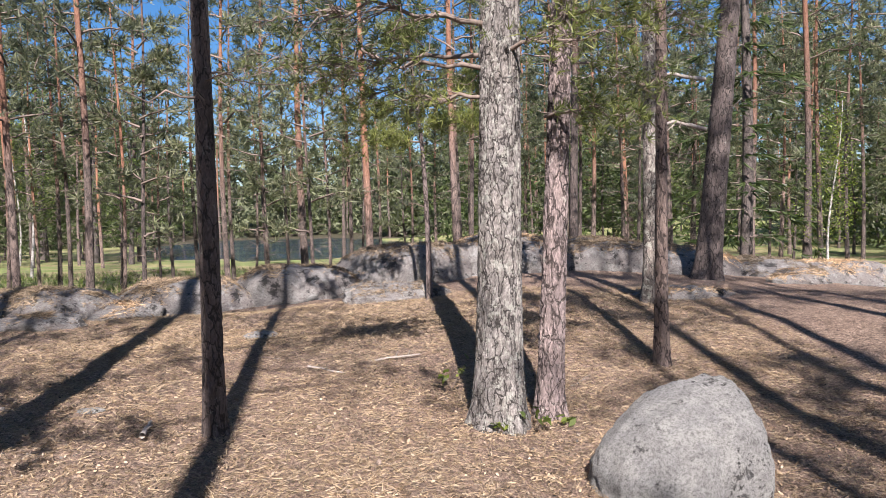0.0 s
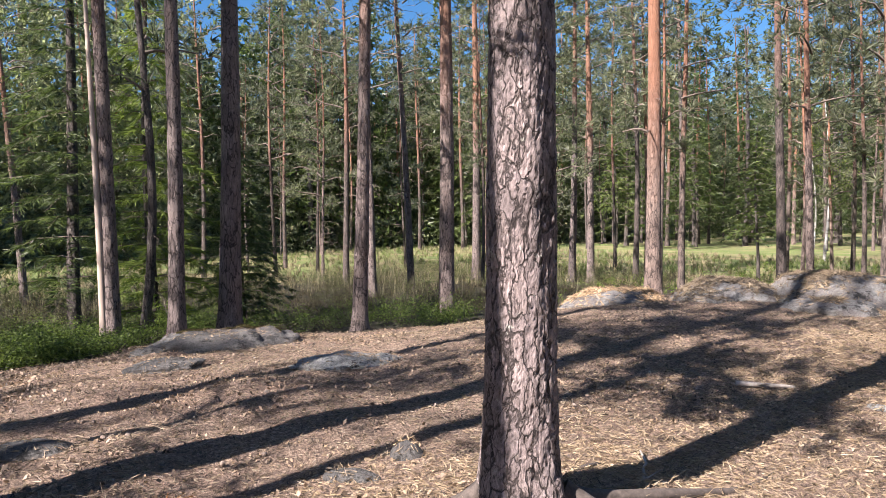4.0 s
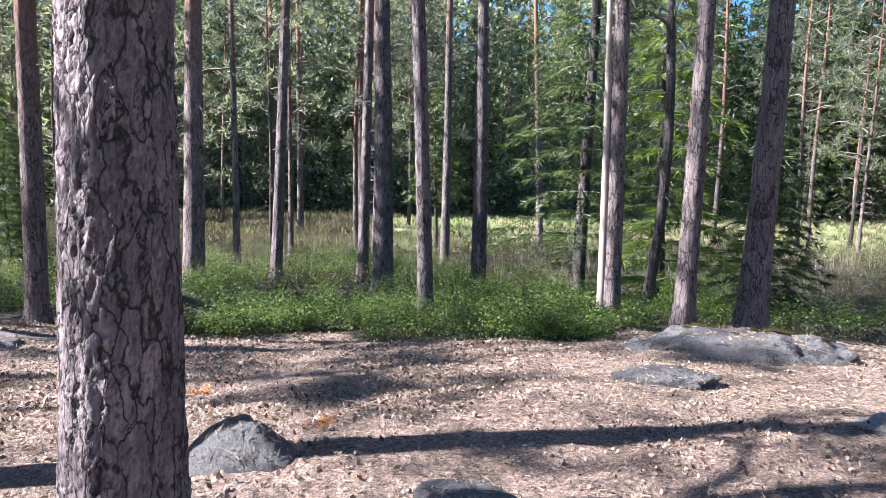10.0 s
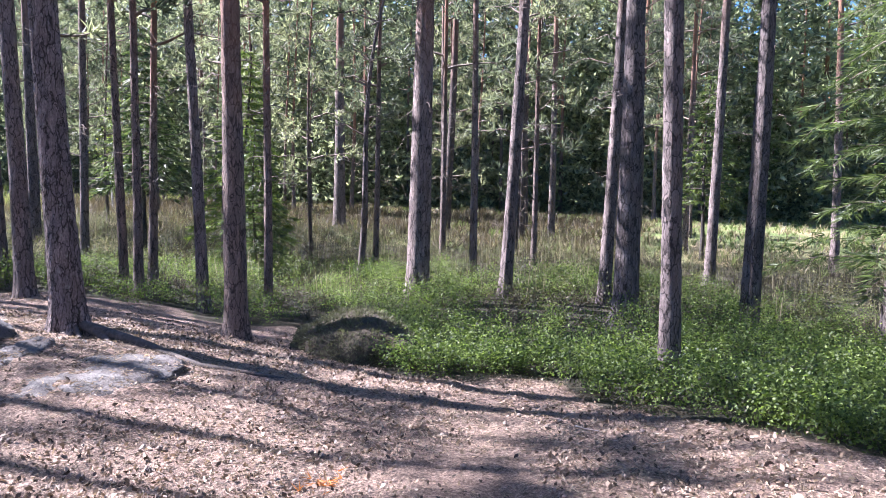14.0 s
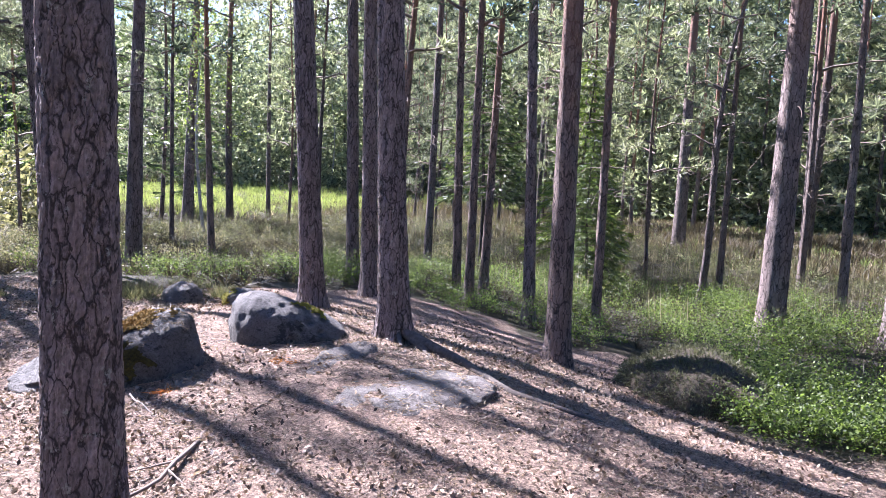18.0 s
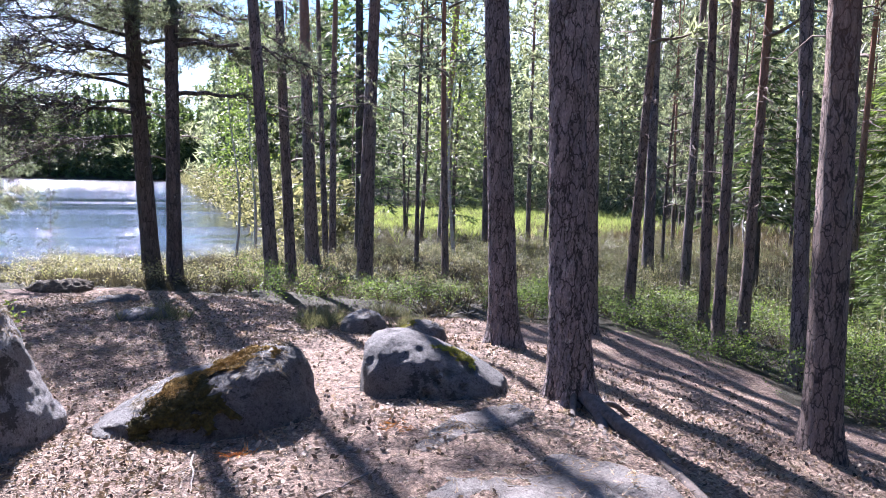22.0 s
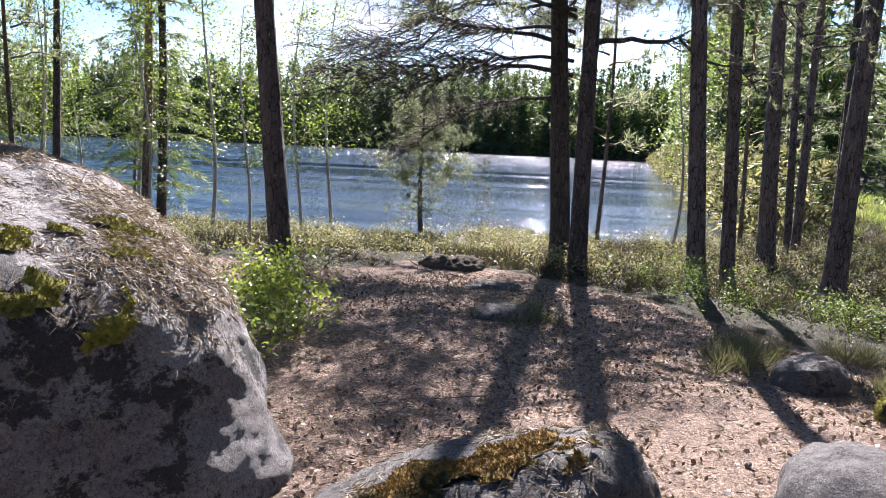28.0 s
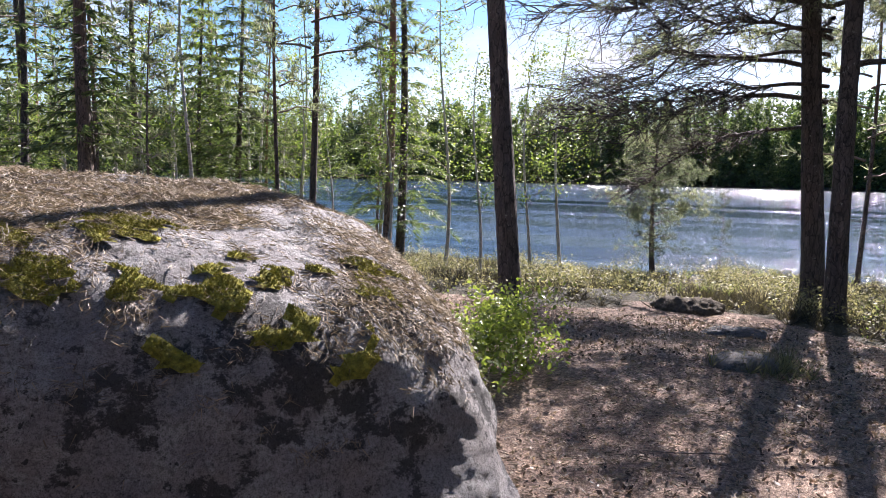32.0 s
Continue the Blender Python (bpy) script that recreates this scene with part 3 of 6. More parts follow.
def cover(x, y):
    """1 where moss and dwarf shrubs hide the litter."""
    x, y = np.asarray(x, float), np.asarray(y, float)
    edge_w = np.interp(y, (-10, -9, -8, -6, -4, -3, -1.5, -0.4, 0.5, 1.6, 2.7, 3.2, 4.5, 7), (8.6, 9.5, 12.6, 12.7, 12.7, 12.2, 10.4, 10.3, 9.8, 8.6, 8.5, 9.6, 9.2, 8.8))
    edge_s = np.interp(x, (-13, -10.5, -8.8, -7.9, -5.7, -4.6, -3, 0, 6), (9.5, 10, 9.4, 10.8, 11.6, 11, 11, 12, 13))
    wob = 0.25 * np.sin(1.9 * x + 2.3 * y) + 0.2 * np.sin(3.1 * y - 2.2 * x)
    west = soft(-x + wob, edge_w - 0.1, edge_w + 0.6)
    south = soft(-y + wob, edge_s, edge_s + 0.8)
    return np.clip(np.maximum.reduce([west, south, soft(y, 13, 15), soft(x, 7, 9)]), 0, 1)


def bogginess(x, y):
    far = soft(np.hypot(x + 6, y), 21, 27)
    wet = soft(-x, 23, 28) * soft(y, -40, -30)
    shore = 0.35 * soft(lake_depth(x, y), -4.0, -1.0)
    glade = np.exp(-(np.hypot((x + 27) / 10, (y + 38) / 12)) ** 4)
    return np.maximum.reduce([glade, far * soft(y, -24, -14), wet * soft(y, -26, -16), 0.3 * shore]) * (np.hypot(x, y) < 95)


build_ground()


def build_water():
    for nm, (x0, x1, y0, y1) in (("water", (-60, 170, -260, -15)), ("water_pond", (-32, 8, 48, 120))):
        xs, ys = np.linspace(x0, x1, 12), np.linspace(y0, y1, 12)
        X, Y = np.meshgrid(xs, ys)
        me = mesh_from(nm, np.stack([X.ravel(), Y.ravel(), 0 * X.ravel() + WATER_Z], 1), grid_faces(12, 12, False), WATER)
        tagged(new(nm, me), "rippled dark lake water reflecting sky and woods", "lake", kind="structure")


build_water()


# ---- rocks ----
ROCK_ARRAYS = {}


def rock_mesh(name, size, seed, material, power=2.6, rough=0.12, shear=(0, 0), fine=0.02, sub=5, taper=0.0, grit=0.0, dents=()):
    """A weathered boulder: a rounded block with noise; its base lies below z = 0."""
    bm = bmesh.new()
    bmesh.ops.create_icosphere(bm, subdivisions=sub, radius=1.0)
    v = np.array([p.co for p in bm.verts])
    f = np.array([[q.index for q in k.verts] for k in bm.faces])
    bm.free()
    k = (np.abs(v) ** power).sum(1) ** (-1 / power)
    v = v * k[:, None]
    n = v / np.linalg.norm(v, axis=1)[:, None]
    v = v + n * (rough * vnoise(v + seed * 7.3, 1.3, seed, 3))[:, None]
    v = v * np.array(size)
    v = v + n * (fine * vnoise(v, 4.5 / max(0.3, size[0]) + 2, seed + 9, 4))[:, None]
    if grit:
        pit = vnoise(v, 11.0, seed + 21, 3)
        v = v + n * (grit * (pit - 0.3 * np.clip(-pit - 0.25, 0, 1)))[:, None]
    top = np.clip(v[:, 2] / size[2], 0, 1.3)
    v[:, :2] *= (1 - taper * top)[:, None]
    v[:, 2] += shear[0] * v[:, 0] * top + shear[1] * v[:, 1] * top
    for d in dents:
        i = np.argmin(((v - np.array(d)) ** 2).sum(1))
        far = np.linalg.norm(v - v[i], axis=1)
        v = v - n * (0.055 * np.clip(1.25 - far / 0.034, 0, 1))[:, None]
    me = mesh_from(name, v, f, material)
    ROCK_ARRAYS[me.name] = (v, f)
    return me


def boulder(name, x, y, size, turn, seed, material, label, z=None, pits=(), **kw):
    z = gz(x, y) - 0.12 * size[2] if z is None else z
    back = pose(x, y, z, 0, 0, turn).inverted()
    ob = new(name, rock_mesh(name, size, seed, material, dents=[tuple(back @ Vector(p)) for p in pits], **kw))
    ob.location = (x, y, z)
    ob.rotation_euler = (0, 0, radians(turn))
    tagged(ob, label, "rock")
    if name in ("stone", "rock_slab", "rock_ledge"):
        strew(ob, int(24 + 900 * size[0] * size[1]), LITTER, 0.06, 0.005, "needle_litter", "brown needles strewn on the stone", seed + 400, 0.35)
    return ob


def top_at(me, x, y):
    """Height and normal of a rock's upper side at local (x, y)."""
    v, _ = ROCK_ARRAYS[me.name]
    up = v[v[:, 2] > 0.02]
    d = (up[:, 0] - x) ** 2 + (up[:, 1] - y) ** 2
    i = np.argsort(d)[:4]
    return float(up[i, 2].mean())


def moss_patch(rock, x, y, r, thick, seed, material=None, name="moss_patch", label="ragged mat of yellow-green moss", z=None, long=1.6):
    """A ragged mat that follows the rock round local (x, y), with a pile of short shoots."""
    v, f = ROCK_ARRAYS[rock.data.name]
    rng = np.random.default_rng(seed)
    z = top_at(rock.data, x, y) if z is None else z
    d = (v - np.array([x, y, z])) * np.array([1 / long, 1.0, 1.0]) / r
    mask = 1 - np.linalg.norm(d, axis=1) + 0.75 * vnoise(v, 1.1 / r, seed, 4) + 0.5 * vnoise(v, 34.0, seed + 3, 2) - 0.1
    keep = f[(mask[f] > 0).all(1)]
    if len(keep) < 6:
        return None
    used, inv = np.unique(keep, return_inverse=True)
    inv, tag = inv.reshape(-1, 3), np.arange(len(used))
    for _ in range(200):
        low = tag[inv].min(1)
        was = tag.copy()
        for k in range(3):
            np.minimum.at(tag, inv[:, k], low)
        if (tag == was).all():
            break
    groups, sizes = np.unique(tag[inv[:, 0]], return_counts=True)
    keep = keep[tag[inv[:, 0]] == groups[sizes.argmax()]]
    used, inv = np.unique(keep, return_inverse=True)
    tri = v[keep]
    nrm = np.cross(tri[:, 1] - tri[:, 0], tri[:, 2] - tri[:, 0])
    area = np.linalg.norm(nrm, axis=1)
    nrm = nrm / (area[:, None] + 1e-12)
    vn = np.zeros((len(used), 3))
    np.add.at(vn, inv.reshape(-1, 3).ravel(), np.repeat(nrm, 3, 0))
    vn /= np.linalg.norm(vn, axis=1)[:, None] + 1e-9
    lift = thick * np.clip(mask[used] * 3, 0, 1) * (0.75 + 0.5 * vnoise(v[used], 30.0, seed + 5, 2)) + 0.003
    mat = v[used] + vn * lift[:, None]
    n = int(min(2600, area.sum() * 0.5 * 16000))
    pick = rng.choice(len(keep), n, p=area / area.sum())
    at = (mat[inv.reshape(-1, 3)[pick]] * rng.dirichlet((1, 1, 1), n)[:, :, None]).sum(1)
    bv, bf = blades(rng, at, nrm[pick], 0.8, 2, 0.016, 0.005)
    return part(name, mesh_from(name, np.concatenate([mat, bv]), np.concatenate([inv.reshape(-1, 3), bf + len(mat)]), material or MOSS), rock, label)


def strew(rock, n, material, length, width, name, label, seed, lo=0.55, patchy=1.1):
    """Dry needles lying on the upper side of a rock, as one thing of stuff."""
    v, f = ROCK_ARRAYS[rock.data.name]
    rng = np.random.default_rng(seed)
    tri = v[f]
    nrm = np.cross(tri[:, 1] - tri[:, 0], tri[:, 2] - tri[:, 0])
    area = np.linalg.norm(nrm, axis=1)
    nrm = nrm / (area[:, None] + 1e-12)
    c = tri.mean(1)
    w = area * np.clip((nrm[:, 2] - lo) / (1 - lo), 0, 1) * np.clip(0.5 + patchy * vnoise(c, 2.2, seed, 3), 0.02, 1) * (c[:, 2] > 0.25 * v[:, 2].max()) + 1e-12
    pick = rng.choice(len(f), n, p=w / w.sum())
    bc = rng.dirichlet((1, 1, 1), n)
    p = (tri[pick] * bc[:, :, None]).sum(1) + nrm[pick] * 0.008
    d = np.cross(nrm[pick], rng.normal(size=(n, 3)))
    d = d / np.linalg.norm(d, axis=1)[:, None] + nrm[pick] * 0.12
    bv, bf = blades(rng, p, d, 0.3, 2, length, width)
    ob = new(name, mesh_from(name, bv, bf, material, False))
    ob.matrix_basis = rock.matrix_basis.copy()
    return tagged(ob, label, "litter", kind="stuff")


boulder("boulder", 1.78, 4.0, (0.49, 0.42, 0.60), 15, 4, ROCK_PALE, "pale grey lichen-spotted boulder on pine needle ground", power=2.5, shear=(0.42, 0), rough=0.07, fine=0.014, sub=6, grit=0.006)
PITS = [(-8.66, -4.61, 0.05), (-8.60, -4.6, 0.16), (-8.82, -4.58, -0.02), (-8.55, -4.6, -0.03), (-8.74, -4.62, 0.1), (-8.93, -4.62, 0.12)]
b1 = boulder("boulder", -7.25, -5.2, (0.71, 0.45, 0.35), -26, 7, ROCK, "low grey boulder with a rusty moss top", shear=(-0.42, -0.05), power=3.0, sub=6, rough=0.09, fine=0.015, grit=0.01)
b2 = boulder("boulder", -8.8, -4.98, (0.54, 0.42, 0.37), -28, 9, ROCK, "rounded grey boulder with dark holes and yellow moss", power=2.7, rough=0.08, shear=(0.36, 0), fine=0.008, sub=6, grit=0.004, pits=PITS)
outcrop = boulder("rock_outcrop", -3.92, -4.97, (2.42, 1.38, 1.36), 41, 12, ROCK_BIG, "large lichened granite outcrop with mossy needle-strewn top", z=-0.2, power=4.6, shear=(0.07, -0.2), rough=0.06, fine=0.03, sub=7, taper=0.12, grit=0.009)
boulder("rock_outcrop", -5.55, -6.2, (0.32, 0.45, 0.26), 20, 31, ROCK, "low shoulder of granite beside the outcrop", rough=0.1)
boulder("stone", -5.74, -0.02, (0.36, 0.24, 0.26), 75, 3, ROCK, "small grey granite stone half buried in needles", power=2.0, rough=0.09, fine=0.012, taper=0.4, grit=0.008)
boulder("stone", -5.02, 1.08, (0.26, 0.15, 0.065), 60, 5, ROCK, "small pale stone half buried in needles", power=2.0, rough=0.08, fine=0.006)
boulder("stone", -4.3, 0.52, (0.32, 0.2, 0.05), 80, 6, ROCK, "flat grey stone half buried in needles", power=2.0, rough=0.2, fine=0.012, grit=0.006)
boulder("stone", -3.32, 2.62, (0.11, 0.09, 0.09), 0, 8, ROCK, "small grey stone among pine needles", power=2.0, rough=0.06, fine=0.004)
boulder("stone", -3.25, 2.2, (0.16, 0.09, 0.05), 30, 28, ROCK, "small flat stone among pine needles", power=2.0, rough=0.06, fine=0.004)
boulder("stone", -2.75, 2.75, (0.17, 0.1, 0.07), 110, 29, ROCK, "small grey stone beside pine roots", power=2.0, rough=0.06, fine=0.004)
boulder("stone", -6.85, 2.6, (0.36, 0.2, 0.09), 75, 10, ROCK, "flat grey stone half buried in needles", power=2.0, rough=0.2, fine=0.012, grit=0.006)
ledge = boulder("rock_ledge", -7.9, 3.6, (0.85, 0.42, 0.17), 80, 11, ROCK, "low mossy granite ledge at the edge of the clearing", power=2.2, rough=0.22, fine=0.03, grit=0.015)
boulder("stone", -5.62, 3.72, (0.48, 0.28, 0.08), 65, 13, ROCK_PALE, "flat pale granite slab among pine needles", power=2.0, rough=0.25, fine=0.015, grit=0.01)
s1 = boulder("rock_slab", -8.47, -3.22, (0.78, 0.56, 0.085), -20, 14, ROCK_SLAB, "flat bare granite slab flush with the needle ground", z=-0.16, power=2.0, rough=0.16, fine=0.02, grit=0.008)
s2 = boulder("rock_slab", -8.7, -4.07, (0.52, 0.19, 0.08), 23, 24, ROCK_SLAB, "narrow bare granite slab flush with the needle ground", z=-0.105, power=2.0, rough=0.2, fine=0.02, grit=0.008)
boulder("stone", -9.3, -7.85, (0.25, 0.2, 0.24), 20, 15, ROCK, "mossy grey stone at the clearing edge", rough=0.1, fine=0.01)
b4 = boulder("stone", -9.7, -7.12, (0.24, 0.19, 0.22), -20, 16, ROCK, "grey stone with a cap of yellow moss", rough=0.1, fine=0.01)
boulder("boulder", -6.25, -11.8, (0.4, 0.3, 0.2), 0, 17, HUMMOCK, "dark low mossy boulder by the lake shore shrubs", rough=0.2, fine=0.03)
boulder("stone", -7.1, -8.85, (0.27, 0.2, 0.13), 0, 18, ROCK, "small grey stone in the clearing", rough=0.1, fine=0.01)
boulder("stone", -6.9, -10.4, (0.3, 0.16, 0.08), 10, 19, ROCK, "flat stone near the shore", rough=0.1, fine=0.01)
RIDGE = [(-6.2, 8.6, 0.50, 0.9, 45), (-5.1, 9.35, 0.62, 0.85, 32), (-3.85, 10.15, 0.72, 0.95, 28), (-2.4, 10.95, 0.76, 1.0, 24), (-0.85, 11.5, 0.89, 1.0, 18), (0.85, 12.05, 1.13, 1.1, 18), (2.6, 12.6, 1.24, 1.2, 12), (4.3, 12.9, 1.1, 1.1, -4), (5.8, 12.8, 0.93, 1.0, -8), (7.3, 12.6, 0.7, 1.0, -5), (8.9, 13.0, 0.6, 1.2, -15)]
for i, (x, y, top, half, turn) in enumerate(RIDGE):
    rk = boulder("rock_ridge", x, y, (half, 0.75, 0.62), turn, 20 + i, ROCK_RIDGE, "grey granite bedrock ridge strewn with needles", z=top - 0.66, rough=0.11, fine=0.024, power=2.6, grit=0.009)
    strew(rk, 2600, LITTER, 0.1, 0.009, "needle_litter", "brown needles on the rock ridge", 200 + i, 0.6, 2.0)
for i, (x, y, a, b, h, turn) in enumerate(((0.55, 10.05, 0.8, 0.4, 0.2, 5), (-3.6, 9.0, 0.5, 0.35, 0.16, 20), (4.2, 9.3, 0.7, 0.4, 0.12, 0), (-2.9, 9.9, 0.5, 0.3, 0.2, 30), (6.9, 10.9, 0.5, 0.3, 0.22, 0))):
    rk = boulder("rock_ridge", x, y, (a, b, h), turn, 40 + i, ROCK_RIDGE, "low outcrop of grey granite below the ridge", rough=0.2, fine=0.03, power=2.2, grit=0.015)
    strew(rk, 700, LITTER, 0.09, 0.008, "needle_litter", "brown needles on the low rock", 230 + i, 0.6, 2.0)
strew(outcrop, 70000, LITTER, 0.055, 0.0042, "needle_litter", "dry needles strewn over the top of the outcrop", 61, 0.4, 0.8)
strew(b1, 700, LITTER, 0.06, 0.005, "needle_litter", "a few dry needles on the boulder", 62)
mrng = np.random.default_rng(70)
for i in range(44):
    moss_patch(outcrop, mrng.uniform(-1.9, 1.9), 1.05 - abs(mrng.normal()) * 0.5, mrng.uniform(0.05, 0.13), 0.014, 300 + i, MOSS)
for i in range(16):
    moss_patch(outcrop, -1.8 + 0.24 * i, 1.22, mrng.uniform(0.06, 0.15), 0.022, 440 + i, label="moss along the edge of the outcrop", z=mrng.uniform(0.7, 0.95))
for i, (x, y, r, z) in enumerate(((-0.16, 0.05, 0.21, None), (0.14, 0.16, 0.17, None), (0.2, 0.42, 0.17, 0.14), (0.02, 0.33, 0.17, None), (-0.15, 0.4, 0.1, 0.2))):
    moss_patch(b1, x, y, r, 0.022, 340 + i, (MOSS_ORANGE, MOSS_DARK)[i >= 2], label="rusty moss over the boulder top", z=z)
for i, (x, y, r) in enumerate(((-0.1, 0.16, 0.1), (-0.22, 0.2, 0.06))):
    moss_patch(b2, x, y, r, 0.018, 350 + i)
moss_patch(b4, 0.2, 0.0, 0.13, 0.02, 360)
for i, (x, y, r) in enumerate(((0.3, 0.1, 0.16), (0.5, -0.1, 0.12), (-0.3, 0.15, 0.13))):
    moss_patch(ledge, x, y, r * 0.8, 0.014, 365 + i, MOSS_DARK, label="dark moss on the ledge")

# ---- trees ----
def trunk_mesh(h, r, lean, nr, nz, seed, material, bark=0.0, flare=0.45, bend=0.0, z_fine=5.5):
    zs = np.concatenate([np.linspace(-0.35, z_fine, nz), np.linspace(z_fine, h, 9)[1:]])
    th = np.linspace(0, 2 * np.pi, nr, endpoint=False)
    Z, T = np.meshgrid(zs, th, indexing="ij")
    zc = np.clip(Z, 0, None)
    R = r * (1 - 0.8 * (zc / h) ** 1.1)
    ph = seed * 1.7
    lobe = 0.5 + 0.5 * np.cos(4 * T + ph) + 0.35 * np.cos(7 * T + 2 * ph)
    R = R * (1 + flare * np.exp(-zc / 0.17) * (0.45 + 0.9 * lobe) + 0.12 * np.exp(-zc / 0.8))
    pc = np.stack([np.cos(T).ravel() * 3 + seed, np.sin(T).ravel() * 3, Z.ravel() * 0.8], 1)
    R = R * (1 + 0.05 * vnoise(pc, 0.8, seed, 2).reshape(R.shape))
    plate_all = None
    if bark:
        wob = vnoise(np.stack([np.cos(T).ravel() * 2, np.sin(T).ravel() * 2, Z.ravel() * 2.8], 1), 4.5, seed + 3, 4).reshape(R.shape)
        total, plate_all = 0.0, 1.0
        for layer, (cw, ch, gap, depth) in enumerate(((0.05, 0.17, 0.095, 1.0), (0.024, 0.06, 0.12, 0.4))):
            nu = max(5, int(2 * np.pi * r / cw))
            u, v = T / (2 * np.pi) * nu + 0.7 * wob, Z / ch + 0.9 * wob + 0.37 * np.floor(T / (2 * np.pi) * nu) % 1.0
            iu, iv = np.floor(u).astype(int), np.floor(v).astype(int)
            f1, f2, cell = np.full(u.shape, 9.0), np.full(u.shape, 9.0), np.zeros(u.shape)
            for du in (-1, 0, 1):
                for dv in (-1, 0, 1):
                    cu, cv = iu + du, iv + dv
                    w = np.mod(cu, nu)
                    px, py = cu + hash01(w, cv, np.int64(seed + layer)), cv + hash01(w, cv, np.int64(seed + 5 + layer))
                    d = np.hypot(u - px, 0.7 * (v - py))
                    f2 = np.minimum(f2, np.maximum(f1, d))
                    near = d < f1
                    cell = np.where(near, hash01(w, cv, np.int64(seed + 11)), cell)
                    f1 = np.where(near, d, f1)
            plate = np.clip((f2 - f1) / gap, 0, 1)
            total = total + depth * (0.8 * plate - 0.7 + 0.55 * plate * (cell - 0.5))
            plate_all = plate_all * (1 - depth * 0.95 * (1 - plate))
        fine = vnoise(np.stack([np.cos(T).ravel() * r, np.sin(T).ravel() * r, Z.ravel() * 0.5], 1), 45.0, seed + 7, 3).reshape(R.shape)
        fade = np.clip((z_fine + 0.5 - Z) / 1.0, 0.15, 1)
        R = R + fade * bark * (total + 0.45 * fine)
    cx = lean[0] * zc + bend * np.sin(zc / h * 4.2)
    cy = lean[1] * zc + 0.6 * bend * np.sin(zc / h * 5.1 + 1) - 0.6 * bend * math.sin(1)
    v3 = np.stack([cx + R * np.cos(T), cy + R * np.sin(T), Z], 2).reshape(-1, 3)
    me = mesh_from("trunk", v3, grid_faces(nr, len(zs), True), material)
    if plate_all is not None:
        me.attributes.new("plate", "FLOAT", "POINT").data.foreach_set("value", plate_all.ravel().astype(np.float32))
    return me


def limb_line(rng, start, az, length, rise, droop, r0, n=7, wiggle=0.06):
    t = np.linspace(0, 1, n)
    d = np.array([math.cos(az), math.sin(az), 0])
    pts = np.asarray(start)[None] + d[None] * (length * t)[:, None]
    pts[:, 2] += length * (rise * t - droop * t ** 2)
    pts[1:] += rng.normal(scale=wiggle * length, size=(n - 1, 3)) * t[1:, None]
    return pts, r0 * (1 - 0.85 * t)


def crown_parts(seed, h0, h1, radius, limbs, tufts, blade_n, blade_len, blade_w, low_dead=0):
    """Limbs (as lines) and needle tufts of a pine crown round the z axis."""
    rng = np.random.default_rng(seed)
    lines, cs, ds = [], [], []
    for i in range(limbs):
        k = (i + rng.random()) / limbs
        z = h0 + (h1 - h0) * k ** 0.85
        ln = radius * (0.35 + 0.65 * (1 - k) ** 0.6) * rng.uniform(0.7, 1.2)
        az = i * 2.4 + rng.normal(scale=0.5)
        p, r = limb_line(rng, (0, 0, z), az, ln, 0.35 + 0.4 * k, 0.3, 0.018 + 0.02 * (1 - k))
        lines.append((p, r))
        sel = rng.uniform(0.3, 1.0, size=tufts) ** 0.7
        at = np.stack([np.interp(sel, np.linspace(0, 1, len(p)), p[:, a]) for a in range(3)], 1)
        off = rng.normal(size=(tufts, 3)) * np.array([0.26, 0.26, 0.16]) * ln * 0.55
        cs.append(at + off)
        ds.append(np.tile(np.array([[0.5 * math.cos(az), 0.5 * math.sin(az), 0.45]]), (tufts, 1)) + off / ln)
    for i in range(low_dead):
        z = h0 * rng.uniform(0.42, 1.0)
        lines.append(limb_line(rng, (0, 0, z), rng.uniform(0, 6.28), rng.uniform(0.3, 1.2), 0.1, 0.4, 0.009, 8, 0.11))
    f = blades(rng, np.concatenate(cs), np.concatenate(ds), 0.9, blade_n, blade_len, blade_w)
    return lines, f


CROWNS = []
for s in range(5):
    ln, fo = crown_parts(40 + s, 7.0, 14.5, 2.0, 22, 13, 9, 0.26, 0.03, 12)
    CROWNS.append((mesh_from("bough", *tubes(ln, 3), TWIG), mesh_from("crown", *fo, PINE_LEAF, False)))
THIN = []
for s in range(3):
    ln, fo = crown_parts(60 + s, 4.2, 10.5, 1.3, 16, 16, 7, 0.26, 0.04, 14)
    THIN.append((mesh_from("bough", *tubes(ln, 3), TWIG), mesh_from("crown", *fo, PINE_LEAF, False)))

PINE_LABEL = "tall straight pine with grey plated bark and high crown"
tree_rng = np.random.default_rng(5)


